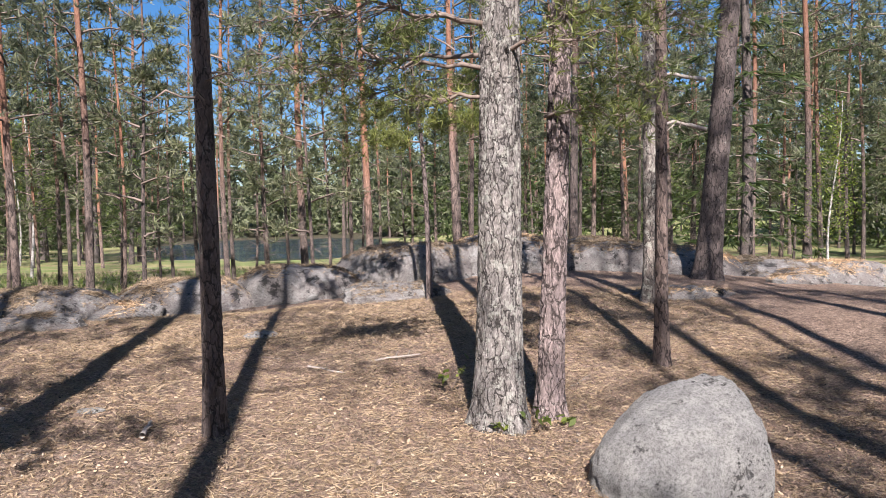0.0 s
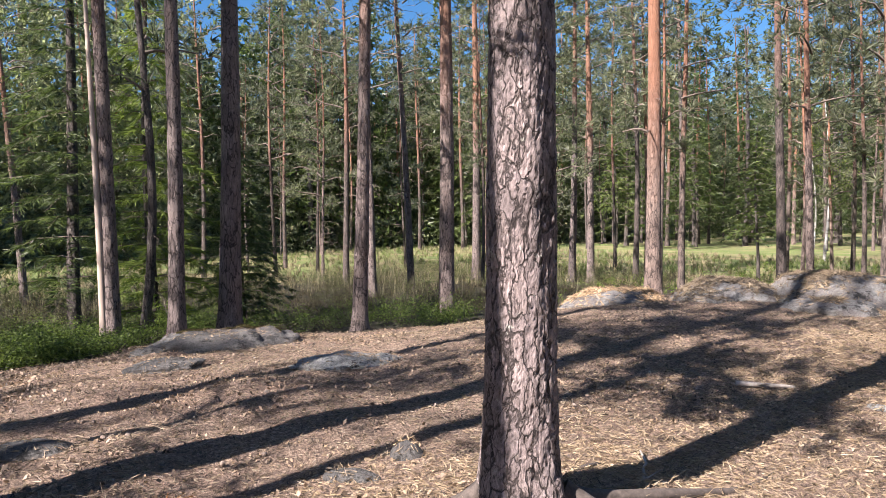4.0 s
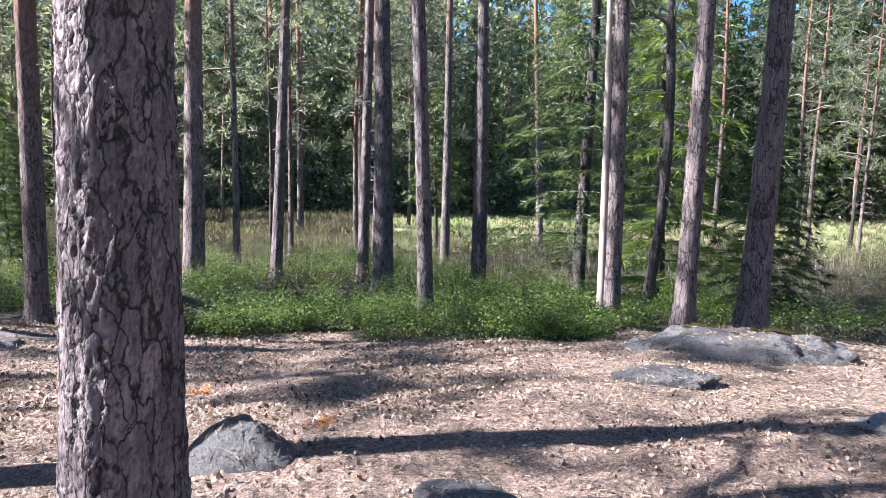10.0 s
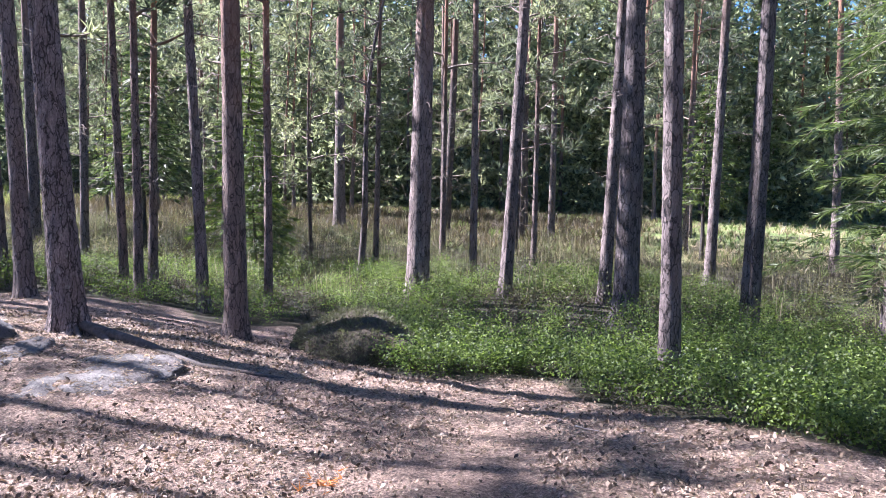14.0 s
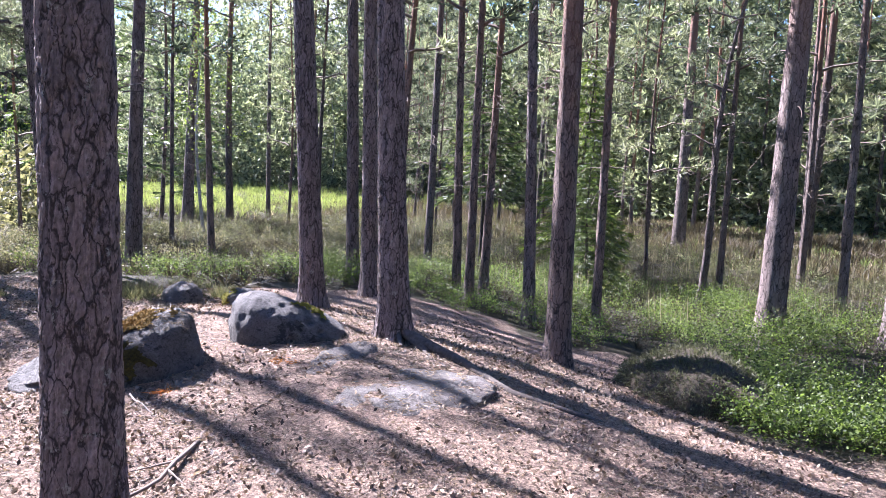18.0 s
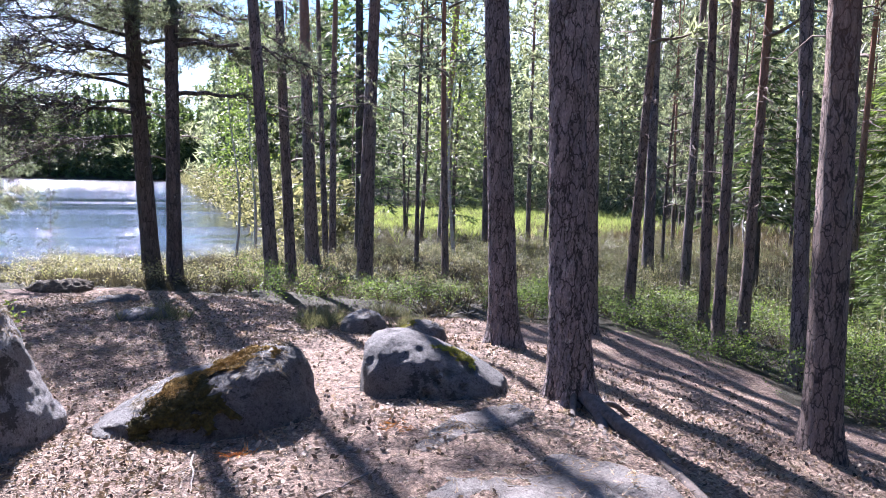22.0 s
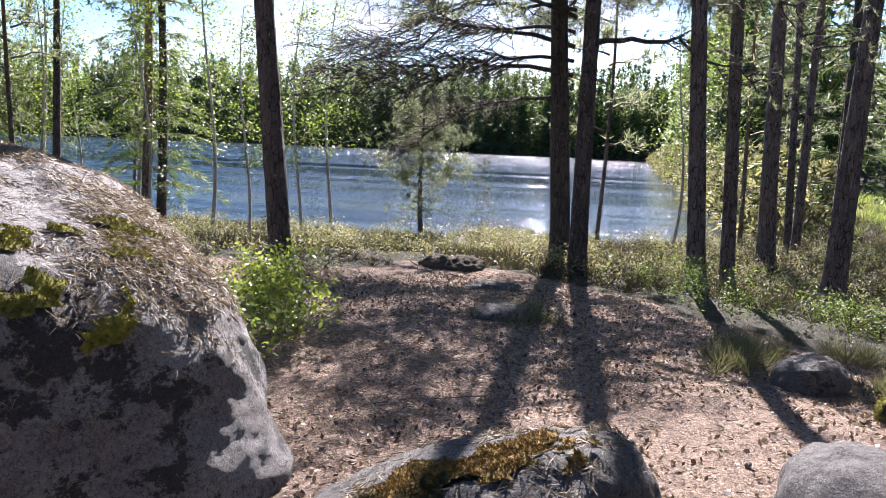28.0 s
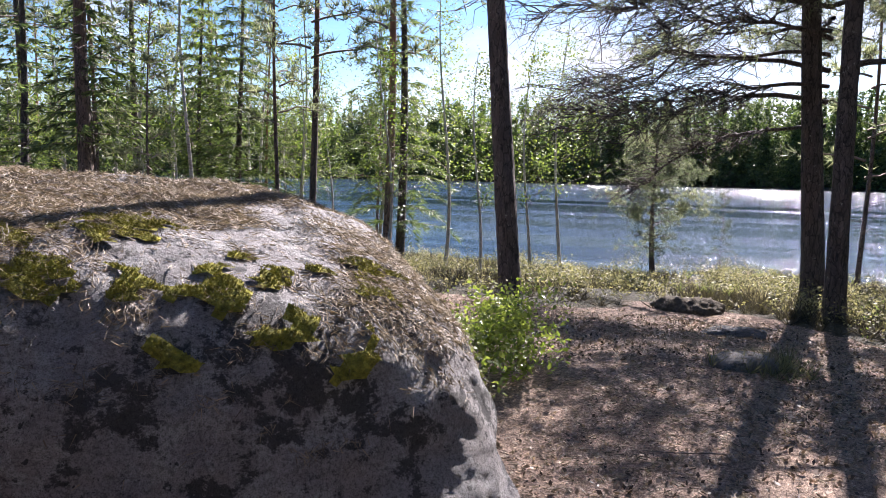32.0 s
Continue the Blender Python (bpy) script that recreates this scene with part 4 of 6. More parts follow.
def tall_pine(x, y, dia, lean=(0, 0), detail=1, material=None, label=PINE_LABEL, h=None, bend=0.05, crown=True, flare=0.4):
    """A pine on the ground at (x, y): trunk diameter at breast height, lean in metres per metre."""
    seed = int(tree_rng.integers(1, 9999))
    big = dia > 0.155
    h = h or (13.5 if big else 10.0) * tree_rng.uniform(0.9, 1.15)
    material = material or (BARK if big else BARK_RED)
    nr, nz, bark = ((14, 16, 0), (28, 70, 0.007), (140, 360, 0.009))[detail]
    ob = thing("pine_tree", x, y, gz(x, y), label, "tree", "pines of the grove")
    part("trunk", trunk_mesh(h, dia / 2, lean, nr, nz, seed % 97, material, bark, flare, bend, (5.5, 5.5, 3.6)[detail]), ob)
    if crown:
        br, fo = (CROWNS if big else THIN)[seed % (5 if big else 3)]
        k = h / (14.5 if big else 10.5)
        for me, nm in ((br, "bough"), (fo, "crown")):
            c = tagged(part(nm, me, ob), kind="stuff")
            c.matrix_basis = Matrix(((k, 0, lean[0] * k, 0), (0, k, lean[1] * k, 0), (0, 0, k, 0), (0, 0, 0, 1))) @ Matrix.Rotation(seed % 7, 4, "Z")
    return ob


tall_pine(-0.92, 4.92, 0.128, (-0.019, 0.002), 1, BARK_MID, "slender dark pine casting a long shadow", flare=0.2)
old_pine = tall_pine(1.00, 5.21, 0.32, (0.006, -0.001), 2, BARK_LICHEN_NEAR, "thick lichen-covered old pine with bare low branches")
side_pine = tall_pine(1.40, 5.33, 0.18, (0.030, -0.005), 2, BARK_NEAR, "brown pine stem growing beside a thick pine")
tall_pine(2.77, 6.52, 0.12, (-0.008, 0.001), 1, BARK_RED, "slender pine stem with patchy bark")
tall_pine(3.62, 8.77, 0.21, (-0.017, 0.002), 1, BARK_LICHEN)
lean_pine = tall_pine(5.67, 11.5, 0.40, (0.08, -0.01), 1, BARK_MID, "thick leaning dark pine on the rock ridge")
big_a = tall_pine(-2.27, 2.42, 0.30, (0, 0), 2, BARK_NEAR, "pine with deeply cracked grey bark and spreading roots")
big_b = tall_pine(-4.2, -0.05, 0.34, (0, 0), 2, BARK_NEAR, "thick pine with deeply cracked grey-brown bark")
tall_pine(-5.85, -2.25, 0.28, (0, 0), 2, BARK_NEAR, "thick pine with dark cracked bark in shade")
tall_pine(-22.27, -4.51, 0.15, (0.000, -0.003))
tall_pine(-19.46, -2.96, 0.16, (0.002, -0.015))
tall_pine(-15.89, -1.50, 0.21, (-0.004, 0.035))
tall_pine(-21.88, -2.07, 0.14, (0.001, -0.006))
tall_pine(-30.12, -2.89, 0.24, (0.001, -0.014))
tall_pine(-16.27, 0.08, 0.20, (-0.001, 0.014))
tall_pine(-14.49, 0.52, 0.34, (0.002, -0.017))
tall_pine(-10.72, 1.11, 0.18, (0.005, -0.049))
tall_pine(-28.82, 1.57, 0.19, (0.001, -0.008))
tall_pine(-20.65, 1.93, 0.22, (0.000, -0.003))
tall_pine(-15.39, 2.22, 0.27, (0.001, -0.008))
tall_pine(-24.83, 5.14, 0.22, (0.005, -0.051))
tall_pine(-17.21, -7.69, 0.11, (-0.003, 0.029))
tall_pine(-29.13, -10.56, 0.44, (0.000, -0.001))
tall_pine(-19.44, -5.22, 0.13, (-0.001, 0.010))
tall_pine(-12.11, -7.53, 0.24, (0.009, -0.015))
tall_pine(-13.57, -5.65, 0.17, (0.018, -0.029))
tall_pine(-11.16, -3.57, 0.24, (0.005, -0.008), 1, BARK_RED)
tall_pine(-14.08, -4.84, 0.13, (0.000, -0.001))
tall_pine(-15.38, -2.85, 0.37, (-0.005, 0.008))
tall_pine(-24.62, -5.21, 0.16, (0.009, -0.015))
tall_pine(-22.55, -25.25, 0.18, (-0.001, 0.002))
tall_pine(-11.48, -13.78, 0.30, (-0.024, 0.028))
tall_pine(-14.22, -17.42, 0.11, (-0.008, 0.009))
tall_pine(-17.20, -22.06, 0.36, (-0.031, 0.035))
tall_pine(-13.42, -14.12, 0.15, (0.015, -0.017))
tall_pine(-10.45, -6.74, 0.28, (0.031, -0.035), 2, BARK_NEAR)
tall_pine(-12.66, -8.54, 0.20, (0.013, -0.015))
big_c = tall_pine(-9.62, -4.43, 0.28, (0.024, -0.028), 2, BARK_NEAR)
tall_pine(-17.15, -11.11, 0.18, (-0.013, 0.015))
tall_pine(-13.79, -7.27, 0.14, (0.010, -0.012))
tall_pine(-13.52, -6.78, 0.14, (-0.006, 0.006))
tall_pine(-14.60, -7.37, 0.15, (-0.020, 0.023))
tall_pine(-13.71, -8.68, 0.15, (-0.051, 0.025))
tall_pine(-19.34, -14.65, 0.28, (0.001, -0.001))
tall_pine(-9.23, -11.76, 0.21, (0.061, -0.001))
tall_pine(-9.90, -13.18, 0.19, (0.040, -0.001))
tall_pine(-11.47, -17.25, 0.32, (0.033, -0.001))
tall_pine(-12.45, -19.36, 0.16, (0.035, -0.001))
tall_pine(-12.37, -18.58, 0.18, (-0.009, 0.000))
tall_pine(-9.65, 6.65, 0.22, (0.017, 0.027))
tall_pine(-10.35, 9.06, 0.28, (0.003, 0.005))
tall_pine(-19.30, 15.34, 0.24, (-0.018, -0.031))
tall_pine(-19.29, 13.77, 0.25, (-0.006, -0.010))
tall_pine(-20.97, 19.86, 0.34, (0.004, 0.007))
tall_pine(-17.71, 21.62, 0.27, (0.015, 0.013))
tall_pine(-17.11, 21.95, 0.27, (-0.004, -0.004))
tall_pine(-10.5, 3.25, 0.2, (0.001, -0.013), 1)
tall_pine(-9.4, 4.4, 0.28, (0.004, 0.022), 1)
tall_pine(-9.3, 3.65, 0.2, (0.002, 0.009), 1)
tall_pine(-7.4, 11.2, 0.26, (0, 0), 1, BARK_RED)
twin_a = tall_pine(-7.62, -13.6, 0.28, (0.055, 0), 1, BARK_DARK, crown=False)
twin_b = tall_pine(-7.82, -12.2, 0.22, (-0.005, 0), 1, BARK_DARK, crown=False)
tall_pine(-4.9, -9.5, 0.21, (0.07, 0), 1, BARK_DARK)


# roots that run over the ground
def root(tree, turn, length, r, seed, rise=0.12, label="bare grey root", material=None):
    rng = np.random.default_rng(seed)
    x0, y0, z0 = tree.location
    t = np.linspace(0, 1, 12)
    a = radians(turn) + np.cumsum(rng.normal(scale=0.13, size=12))
    st = length / 11
    px, py = 0.06 * math.cos(radians(turn)) + np.cumsum(np.cos(a)) * st, 0.06 * math.sin(radians(turn)) + np.cumsum(np.sin(a)) * st
    pz = ground_z(px + x0, py + y0) - z0 + r * 0.6 * (1 - t) + rise * np.exp(-t * 9) + 0.02 * np.sin(t * 9 + seed) - 0.03 * t ** 3
    return part("root", mesh_from("root", *tubes([(np.stack([px, py, pz], 1), r * (1 - 0.75 * t) + 0.004)], 9), material or ROOTWOOD), tree, label)


for k, (turn, ln, r) in enumerate(((40, 1.3, 0.07), (75, 1.5, 0.045), (-10, 0.6, 0.08), (150, 0.7, 0.07), (215, 0.6, 0.07), (110, 1.0, 0.03), (280, 0.6, 0.08))):
    root(big_a, turn, ln, r * 0.75, 500 + k, 0.09)
for k, (turn, ln, r) in enumerate(((20, 0.7, 0.07), (100, 0.8, 0.06), (200, 0.6, 0.08), (300, 0.7, 0.07))):
    root(big_b, turn, ln, r, 520 + k, material=BARK)
for k, (turn, ln, r) in enumerate(((84, 2.2, 0.085), (96, 1.3, 0.07), (68, 0.8, 0.04), (170, 0.4, 0.05))):
    root(big_c, turn, ln, r * 0.62, 540 + k, 0.06, "dark root running over the ground", ROOTWOOD)

# unseen pines south of the path, added for the shadows they cast across the clearing
for x, y, d in ((-0.93, -2.3, 0.3), (-3.55, -1.75, 0.2), (-5.0, -3.0, 0.14), (3.3, -1.5, 0.25), (4.6, 0.5, 0.2), (6.2, -2.0, 0.28), (2.7, -5.5, 0.25), (4.2, -3.4, 0.24), (5.6, 2.4, 0.2)):
    tall_pine(x, y, d, (0, 0), 1)
# unseen stem, sized to put the lower trunk of big_a in shade
tall_pine(-2.3, -1.95, 0.4, (0, 0), 1, label="unseen broken grey pine stem without a crown, added for its shade", h=6.2, crown=False)


def limb(tree, z, turn, length, r, rise, droop, seed, twigs=14, tufts=0, material=None, name="limb", label="", leaf=None, blade=(0.085, 0.009)):
    """A crooked limb with side twigs on a tree, and needle tufts on it where it is alive."""
    rng = np.random.default_rng(seed)
    main = limb_line(rng, (0, 0, z), radians(turn), length, rise, droop, r, 12, 0.05)
    lines, ends = [main], []
    for k in range(twigs):
        q = rng.uniform(0.25, 1.0)
        at = [np.interp(q, np.linspace(0, 1, 12), main[0][:, a]) for a in range(3)]
        a = radians(turn) + rng.normal(scale=0.9)
        ln = length * rng.uniform(0.15, 0.38)
        p = limb_line(rng, at, a, ln, rng.uniform(-0.5, 0.5), rng.uniform(0, 0.5), r * 0.3, 7, 0.13)
        lines.append(p)
        ends += [p[0][4], p[0][5], p[0][6]]
        for j in range(2):
            q2 = p[0][2 + j]
            p2 = limb_line(rng, q2, a + rng.normal(scale=0.8), ln * 0.5, rng.uniform(-0.5, 0.5), 0.2, r * 0.14, 5, 0.1)
            lines.append(p2)
            ends += [p2[0][3], p2[0][4]]
    ob = part(name, mesh_from(name, *tubes(lines, 5), material or TWIG), tree, label)
    if tufts:
        e = np.array(ends)
        c = e[rng.integers(len(e), size=tufts)] + rng.normal(scale=0.07, size=(tufts, 3))
        d = np.tile(np.array([[math.cos(radians(turn)) * 0.5, math.sin(radians(turn)) * 0.5, 0.3]]), (tufts, 1))
        tagged(part("needles", mesh_from("needles", *blades(rng, c, d, 0.8, 11, *blade), leaf or PINE_LEAF, False), ob), kind="stuff")
    return ob


# limbs that reach over the lake shore
for k, (z, turn, ln, r, rise, droop) in enumerate(((2.7, 20, 3.4, 0.05, 0.15, 0.22), (3.1, -15, 3.6, 0.05, 0.28, 0.25), (3.5, 45, 3.2, 0.045, 0.2, 0.2), (3.9, 10, 3.8, 0.05, 0.25, 0.25), (4.4, 65, 3.0, 0.04, 0.2, 0.2), (2.4, -5, 2.6, 0.04, -0.05, 0.2), (2.9, 30, 2.8, 0.04, 0.1, 0.3), (3.3, 5, 3.3, 0.04, 0.15, 0.3))):
    limb(twin_a, z, turn, ln, r * 0.75, rise, droop, 700 + k, 75, 240 if k in (1, 3, 4) else 120, BARK_DARK, label="dark crooked limb with many bare twigs", blade=(0.075, 0.007))
# limbs too high to be seen, added to throw shade on the clearing
for k in range(14):
    limb((twin_a, twin_b)[k % 2], 3.6 + 0.08 * k, k * 137 if k % 2 == 0 else 190 + 13 * k, 2.1, 0.035, 0.2, 0.2, 800 + k, 26, 270, BARK_DARK, label="unseen living limb with needle tufts, added for its shade", blade=(0.11, 0.012))
for k in range(12):
    limb((twin_a, twin_b)[k % 2], 9.8 + 0.26 * k, k * 137, 1.9 - 0.08 * k, 0.03, 0.35, 0.2, 860 + k, 14, 200, BARK_DARK, label="unseen living limb with needle tufts, added for its shade", blade=(0.11, 0.012))
# unseen limbs on the thick pine, added to shade the ground north of it
for k, (z, turn, ln) in enumerate(((3.7, 60, 2.0), (4.0, 10, 2.2), (4.3, 95, 1.8), (4.6, 40, 2.0), (5.0, -20, 2.0), (5.3, 75, 1.8), (4.2, 130, 1.6))):
    limb(big_b, z, turn, ln, 0.03, 0.15, 0.2, 840 + k, 16, 150, label="unseen living limb with needle tufts, added for its shade", blade=(0.14, 0.02))
for k, (z, turn, ln, r) in enumerate(((2.9, 178, 1.8, 0.04), (3.6, 160, 2.4, 0.04), (4.2, 200, 2.2, 0.035))):
    limb(twin_b, z, turn, ln, r, 0.25, 0.5, 720 + k, 14, 50, BARK_DARK, label="dark crooked limb with many bare twigs")
for k, (z, turn, ln, r) in enumerate(((2.5, 185, 1.2, 0.02), (2.8, 200, 1.4, 0.024), (2.3, 170, 0.9, 0.018), (2.6, 150, 1.9, 0.02), (3.2, 230, 1.3, 0.024), (3.0, 340, 1.2, 0.02), (2.6, 310, 1.0, 0.02), (3.5, 20, 1.3, 0.02))):
    limb(old_pine, z, turn, ln, r, 0.1, 0.12, 740 + k, 22, 90, TWIG, label="crooked branch with green needle tufts", leaf=PINE_BRIGHT)
for k, (z, turn, ln) in enumerate(((2.6, 20, 0.9), (2.9, 330, 1.0), (2.2, 300, 0.7), (3.1, 60, 0.8))):
    limb(side_pine, z, turn, ln, 0.015, 0.1, 0.2, 760 + k, 14, 90, leaf=PINE_BRIGHT)
for k, (z, turn, ln) in enumerate(((2.4, 190, 1.6), (3.2, 170, 1.8), (4.0, 205, 1.5))):
    limb(lean_pine, z, turn, ln, 0.04, 0.2, 0.1, 770 + k, 12, 30, DEADWOOD, label="grey dead limb")

# a thin crooked sapling in front of the ridge, with low green sprays
sapling = thing("pine_sapling", 0.95, 9.55, gz(0.95, 9.55), "thin crooked pine sapling with bright needle tufts", "tree")
part("trunk", trunk_mesh(5.5, 0.036, (-0.09, 0), 10, 16, 3, BARK, 0, 0.3, 0.12, 3.0), sapling)
for k, (z, turn, ln) in enumerate(((2.0, 200, 0.9), (2.4, 150, 1.0), (2.8, 20, 0.9), (3.2, 250, 1.1), (3.6, 100, 1.0), (2.2, 300, 0.8))):
    limb(sapling, z, turn, ln, 0.014, 0.2, 0.2, 780 + k, 12, 240, TWIG, leaf=PINE_BRIGHT)



def young_pine(x, y, h, radius, seed, label, levels=11):
    """A young open pine with whorls of upturned branches down to the ground."""
    rng = np.random.default_rng(seed)
    ob = thing("young_pine", x, y, gz(x, y), label, "tree")
    part("trunk", trunk_mesh(h, 0.013 * h + 0.008, (0.01, 0), 10, 16, seed % 50, BARK_DARK, 0, 0.25, 0.05, h * 0.6), ob)
    for i in range(levels):
        k = i / levels
        z = h * (0.16 + 0.8 * k)
        for j in range(4 if i < levels - 2 else 2):
            ln = radius * (1 - 0.8 * k) * (0.55 if k < 0.2 else 1.0) * rng.uniform(0.7, 1.15)
            limb(ob, z + rng.normal(scale=0.04), i * 50 + j * 90 + rng.normal(scale=18), ln, 0.011, 0.25 + 0.35 * k, 0.2, seed * 100 + 5 * i + j, 7, int(45 + 55 * ln) if k > 0.2 else 20, TWIG, blade=(0.085, 0.011))
    return ob


young_pine(-4.72, -18.0, 3.5, 1.15, 31, "small young pine with open branches on the lake shore")

# a bark-stripped strip along one pine, and two crooked stems
split = thing("bare_pole", -10.5, 3.14, gz(-10.5, 3.14), "pale barkless dead pole leaning against a pine", "tree")
part("trunk", trunk_mesh(7.0, 0.05, (0.0, -0.016), 16, 30, 5, PALEWOOD, 0, 0.25, 0.02), split)
tall_pine(-12.2, 4.2, 0.15, (0.0, 0.06), 1, BARK_DARK, "dark crooked pine stem among the shrubs", bend=0.35)
tall_pine(-18.0, -5.0, 0.13, (0.03, 0.14), 1, BARK, "leaning crooked stem in the bog", h=7.0, bend=0.3)

# heather hummock
hum = boulder("hummock", -11.35, -2.15, (0.95, 0.6, 0.52), 60, 44, HUMMOCK, "dark hummock grown over with heather and dry stems", power=2.0, rough=0.15)
hv, hf = ROCK_ARRAYS[hum.data.name]
hr = np.random.default_rng(45)
hc = hv[hv[:, 2] > 0.03]
hc = hc[hr.integers(len(hc), size=5200)] + hr.normal(scale=0.02, size=(5200, 3))
tagged(part("heather", mesh_from("heather", *blades(hr, hc, hc / np.linalg.norm(hc, axis=1)[:, None], 0.9, 3, 0.05, 0.008), HEATH_GREEN, False), hum), kind="stuff")

# ---- woods ----
def spruce_parts(seed, h, base, radius, levels, per, blade_w, droop=0.35):
    """Limbs and drooping sprays of a spruce, bare below base."""
    rng = np.random.default_rng(seed)
    lines, cs, ds = [], [], []
    for i in range(levels):
        k = i / levels
        z = base + (h - base) * k
        ln = radius * (1 - k) ** 0.85 + 0.12
        for j in range(5):
            az = i * 1.1 + j * 1.257 + rng.normal(scale=0.25)
            l2 = ln * rng.uniform(0.65, 1.15)
            p, r = limb_line(rng, (0, 0, z), az, l2, 0.12, droop, 0.014, 5, 0.03)
            if j % 2 == 0:
                lines.append((p, r))
            m = max(3, int(per * l2 / radius))
            q = rng.uniform(0.12, 1.0, size=m)
            at = np.stack([np.interp(q, np.linspace(0, 1, 5), p[:, a]) for a in range(3)], 1)
            side = np.array([-math.sin(az), math.cos(az), 0])
            sgn = np.where(rng.random(m) < 0.5, -1.0, 1.0)
            cs.append(at + side * (sgn * l2 * 0.22 * (1.1 - q) * rng.random(m))[:, None])
            ds.append(side * (sgn * 0.7)[:, None] + np.array([math.cos(az) * 0.6, math.sin(az) * 0.6, -0.35]))
    f = blades(rng, np.concatenate(cs), np.concatenate(ds), 0.45, 4, 0.2 + 0.05 * radius, blade_w)
    return lines, f


def leafy_parts(seed, h, radius, limbs, per, size):
    """Limbs and leaves of a young birch."""
    rng = np.random.default_rng(seed)
    lines, cs = [], []
    for i in range(limbs):
        k = (i + 0.5) / limbs
        p, r = limb_line(rng, (0, 0, h * (0.3 + 0.65 * k)), i * 2.4, radius * (1.1 - k) * rng.uniform(0.7, 1.2), 0.7, 0.3, 0.01, 6, 0.06)
        lines.append((p, r))
        q = rng.uniform(0.2, 1, size=per)
        at = np.stack([np.interp(q, np.linspace(0, 1, 6), p[:, a]) for a in range(3)], 1)
        cs.append(at + rng.normal(scale=0.16 * radius, size=(per, 3)))
    return lines, leaves(rng, np.concatenate(cs), size)


def stem_mesh(h, r, seed, material, nr=8, nz=9, bend=0.12):
    return trunk_mesh(h, r, (0, 0), nr, nz, seed, material, 0, 0.25, bend, h * 0.5)


WOODS = {"pine_tree": [], "spruce_tree": [], "birch_tree": []}
for s in range(6):
    hh = (13.0, 11.5, 14.5, 10.0, 12.5, 9.0)[s]
    ln, fo = crown_parts(80 + s, hh * (0.33, 0.36, 0.42, 0.25, 0.38, 0.2)[s], hh, (1.7, 1.5, 2.0, 1.4, 1.8, 1.3)[s], 24, 15, 9, 0.26, 0.034, 12)
    WOODS["pine_tree"].append((stem_mesh(hh, (0.10, 0.075, 0.12, 0.06, 0.09, 0.05)[s], s, (BARK_RED, BARK_WOOD, BARK_WOOD)[s % 3]), mesh_from("bough", *tubes(ln, 3), TWIG), mesh_from("crown", *fo, PINE_LEAF, False)))
for s in range(4):
    hh = (12.0, 9.0, 14.0, 6.5)[s]
    ln, fo = spruce_parts(90 + s, hh, 0.6 + 0.5 * s, (1.9, 1.6, 2.1, 1.3)[s], 20, 15, 0.045)
    WOODS["spruce_tree"].append((stem_mesh(hh, 0.011 * hh, s + 9, BARK_DARK), mesh_from("bough", *tubes(ln, 3), TWIG), mesh_from("crown", *fo, SPRUCE_LEAF, False)))
for s in range(3):
    hh = (7.0, 5.5, 9.0)[s]
    ln, fo = leafy_parts(100 + s, hh, (1.3, 1.0, 1.7)[s], 18, 110, 0.036)
    WOODS["birch_tree"].append((stem_mesh(hh, 0.007 * hh, s + 15, BIRCH, bend=0.2), mesh_from("bough", *tubes(ln, 3), TWIG), mesh_from("crown", *fo, BIRCH_LEAF, False)))
WILD = {kind: len(trees) for kind, trees in WOODS.items()}
for s, (hh, base, rad) in enumerate(((9.0, 0.7, 1.5), (5.2, 0.25, 1.35), (13.5, 1.6, 2.0))):
    ln, fo = spruce_parts(95 + s, hh, base, rad, 26, 46, 0.02)
    WOODS["spruce_tree"].append((stem_mesh(hh, 0.011 * hh, s + 19, BARK_DARK), mesh_from("bough", *tubes(ln, 3), TWIG), mesh_from("crown", *fo, SPRUCE_LEAF, False)))
MASTERS = {}
WOOD_LABEL = {"pine_tree": "slim reddish pine in the woods beyond the clearing", "spruce_tree": "dark green spruce with drooping branches in the woods", "birch_tree": "young birch with fresh light green leaves"}


def wood_tree(kind, which, x, y, scale, turn, label="", leaf=None):
    key = (kind, which, leaf)
    m = pose(x, y, gz(x, y) - 0.05, 0, 0, turn)
    if key in MASTERS:
        ob = copy_thing(MASTERS[key], m)
    else:
        ob = thing(kind, 0, 0, 0, WOOD_LABEL[kind], "tree", kind.split("_")[0] + " woods")
        st, br, fo = WOODS[kind][which]
        part("trunk", st, ob)
        tagged(part("bough", br, ob), kind="stuff")
        if leaf:
            fo = fo.copy()
            fo.materials[0] = leaf
        tagged(part("crown", fo, ob), kind="stuff")
        ob.matrix_basis = m
        MASTERS[key] = ob
    ob.scale = (scale, scale, scale)
    if label:
        tagged(ob, label)
    return ob


wood_rng = np.random.default_rng(21)
PLANTED = [(o.location.x, o.location.y) for o in scene.objects if o.parent is None and o.name.startswith("pine_tree")]


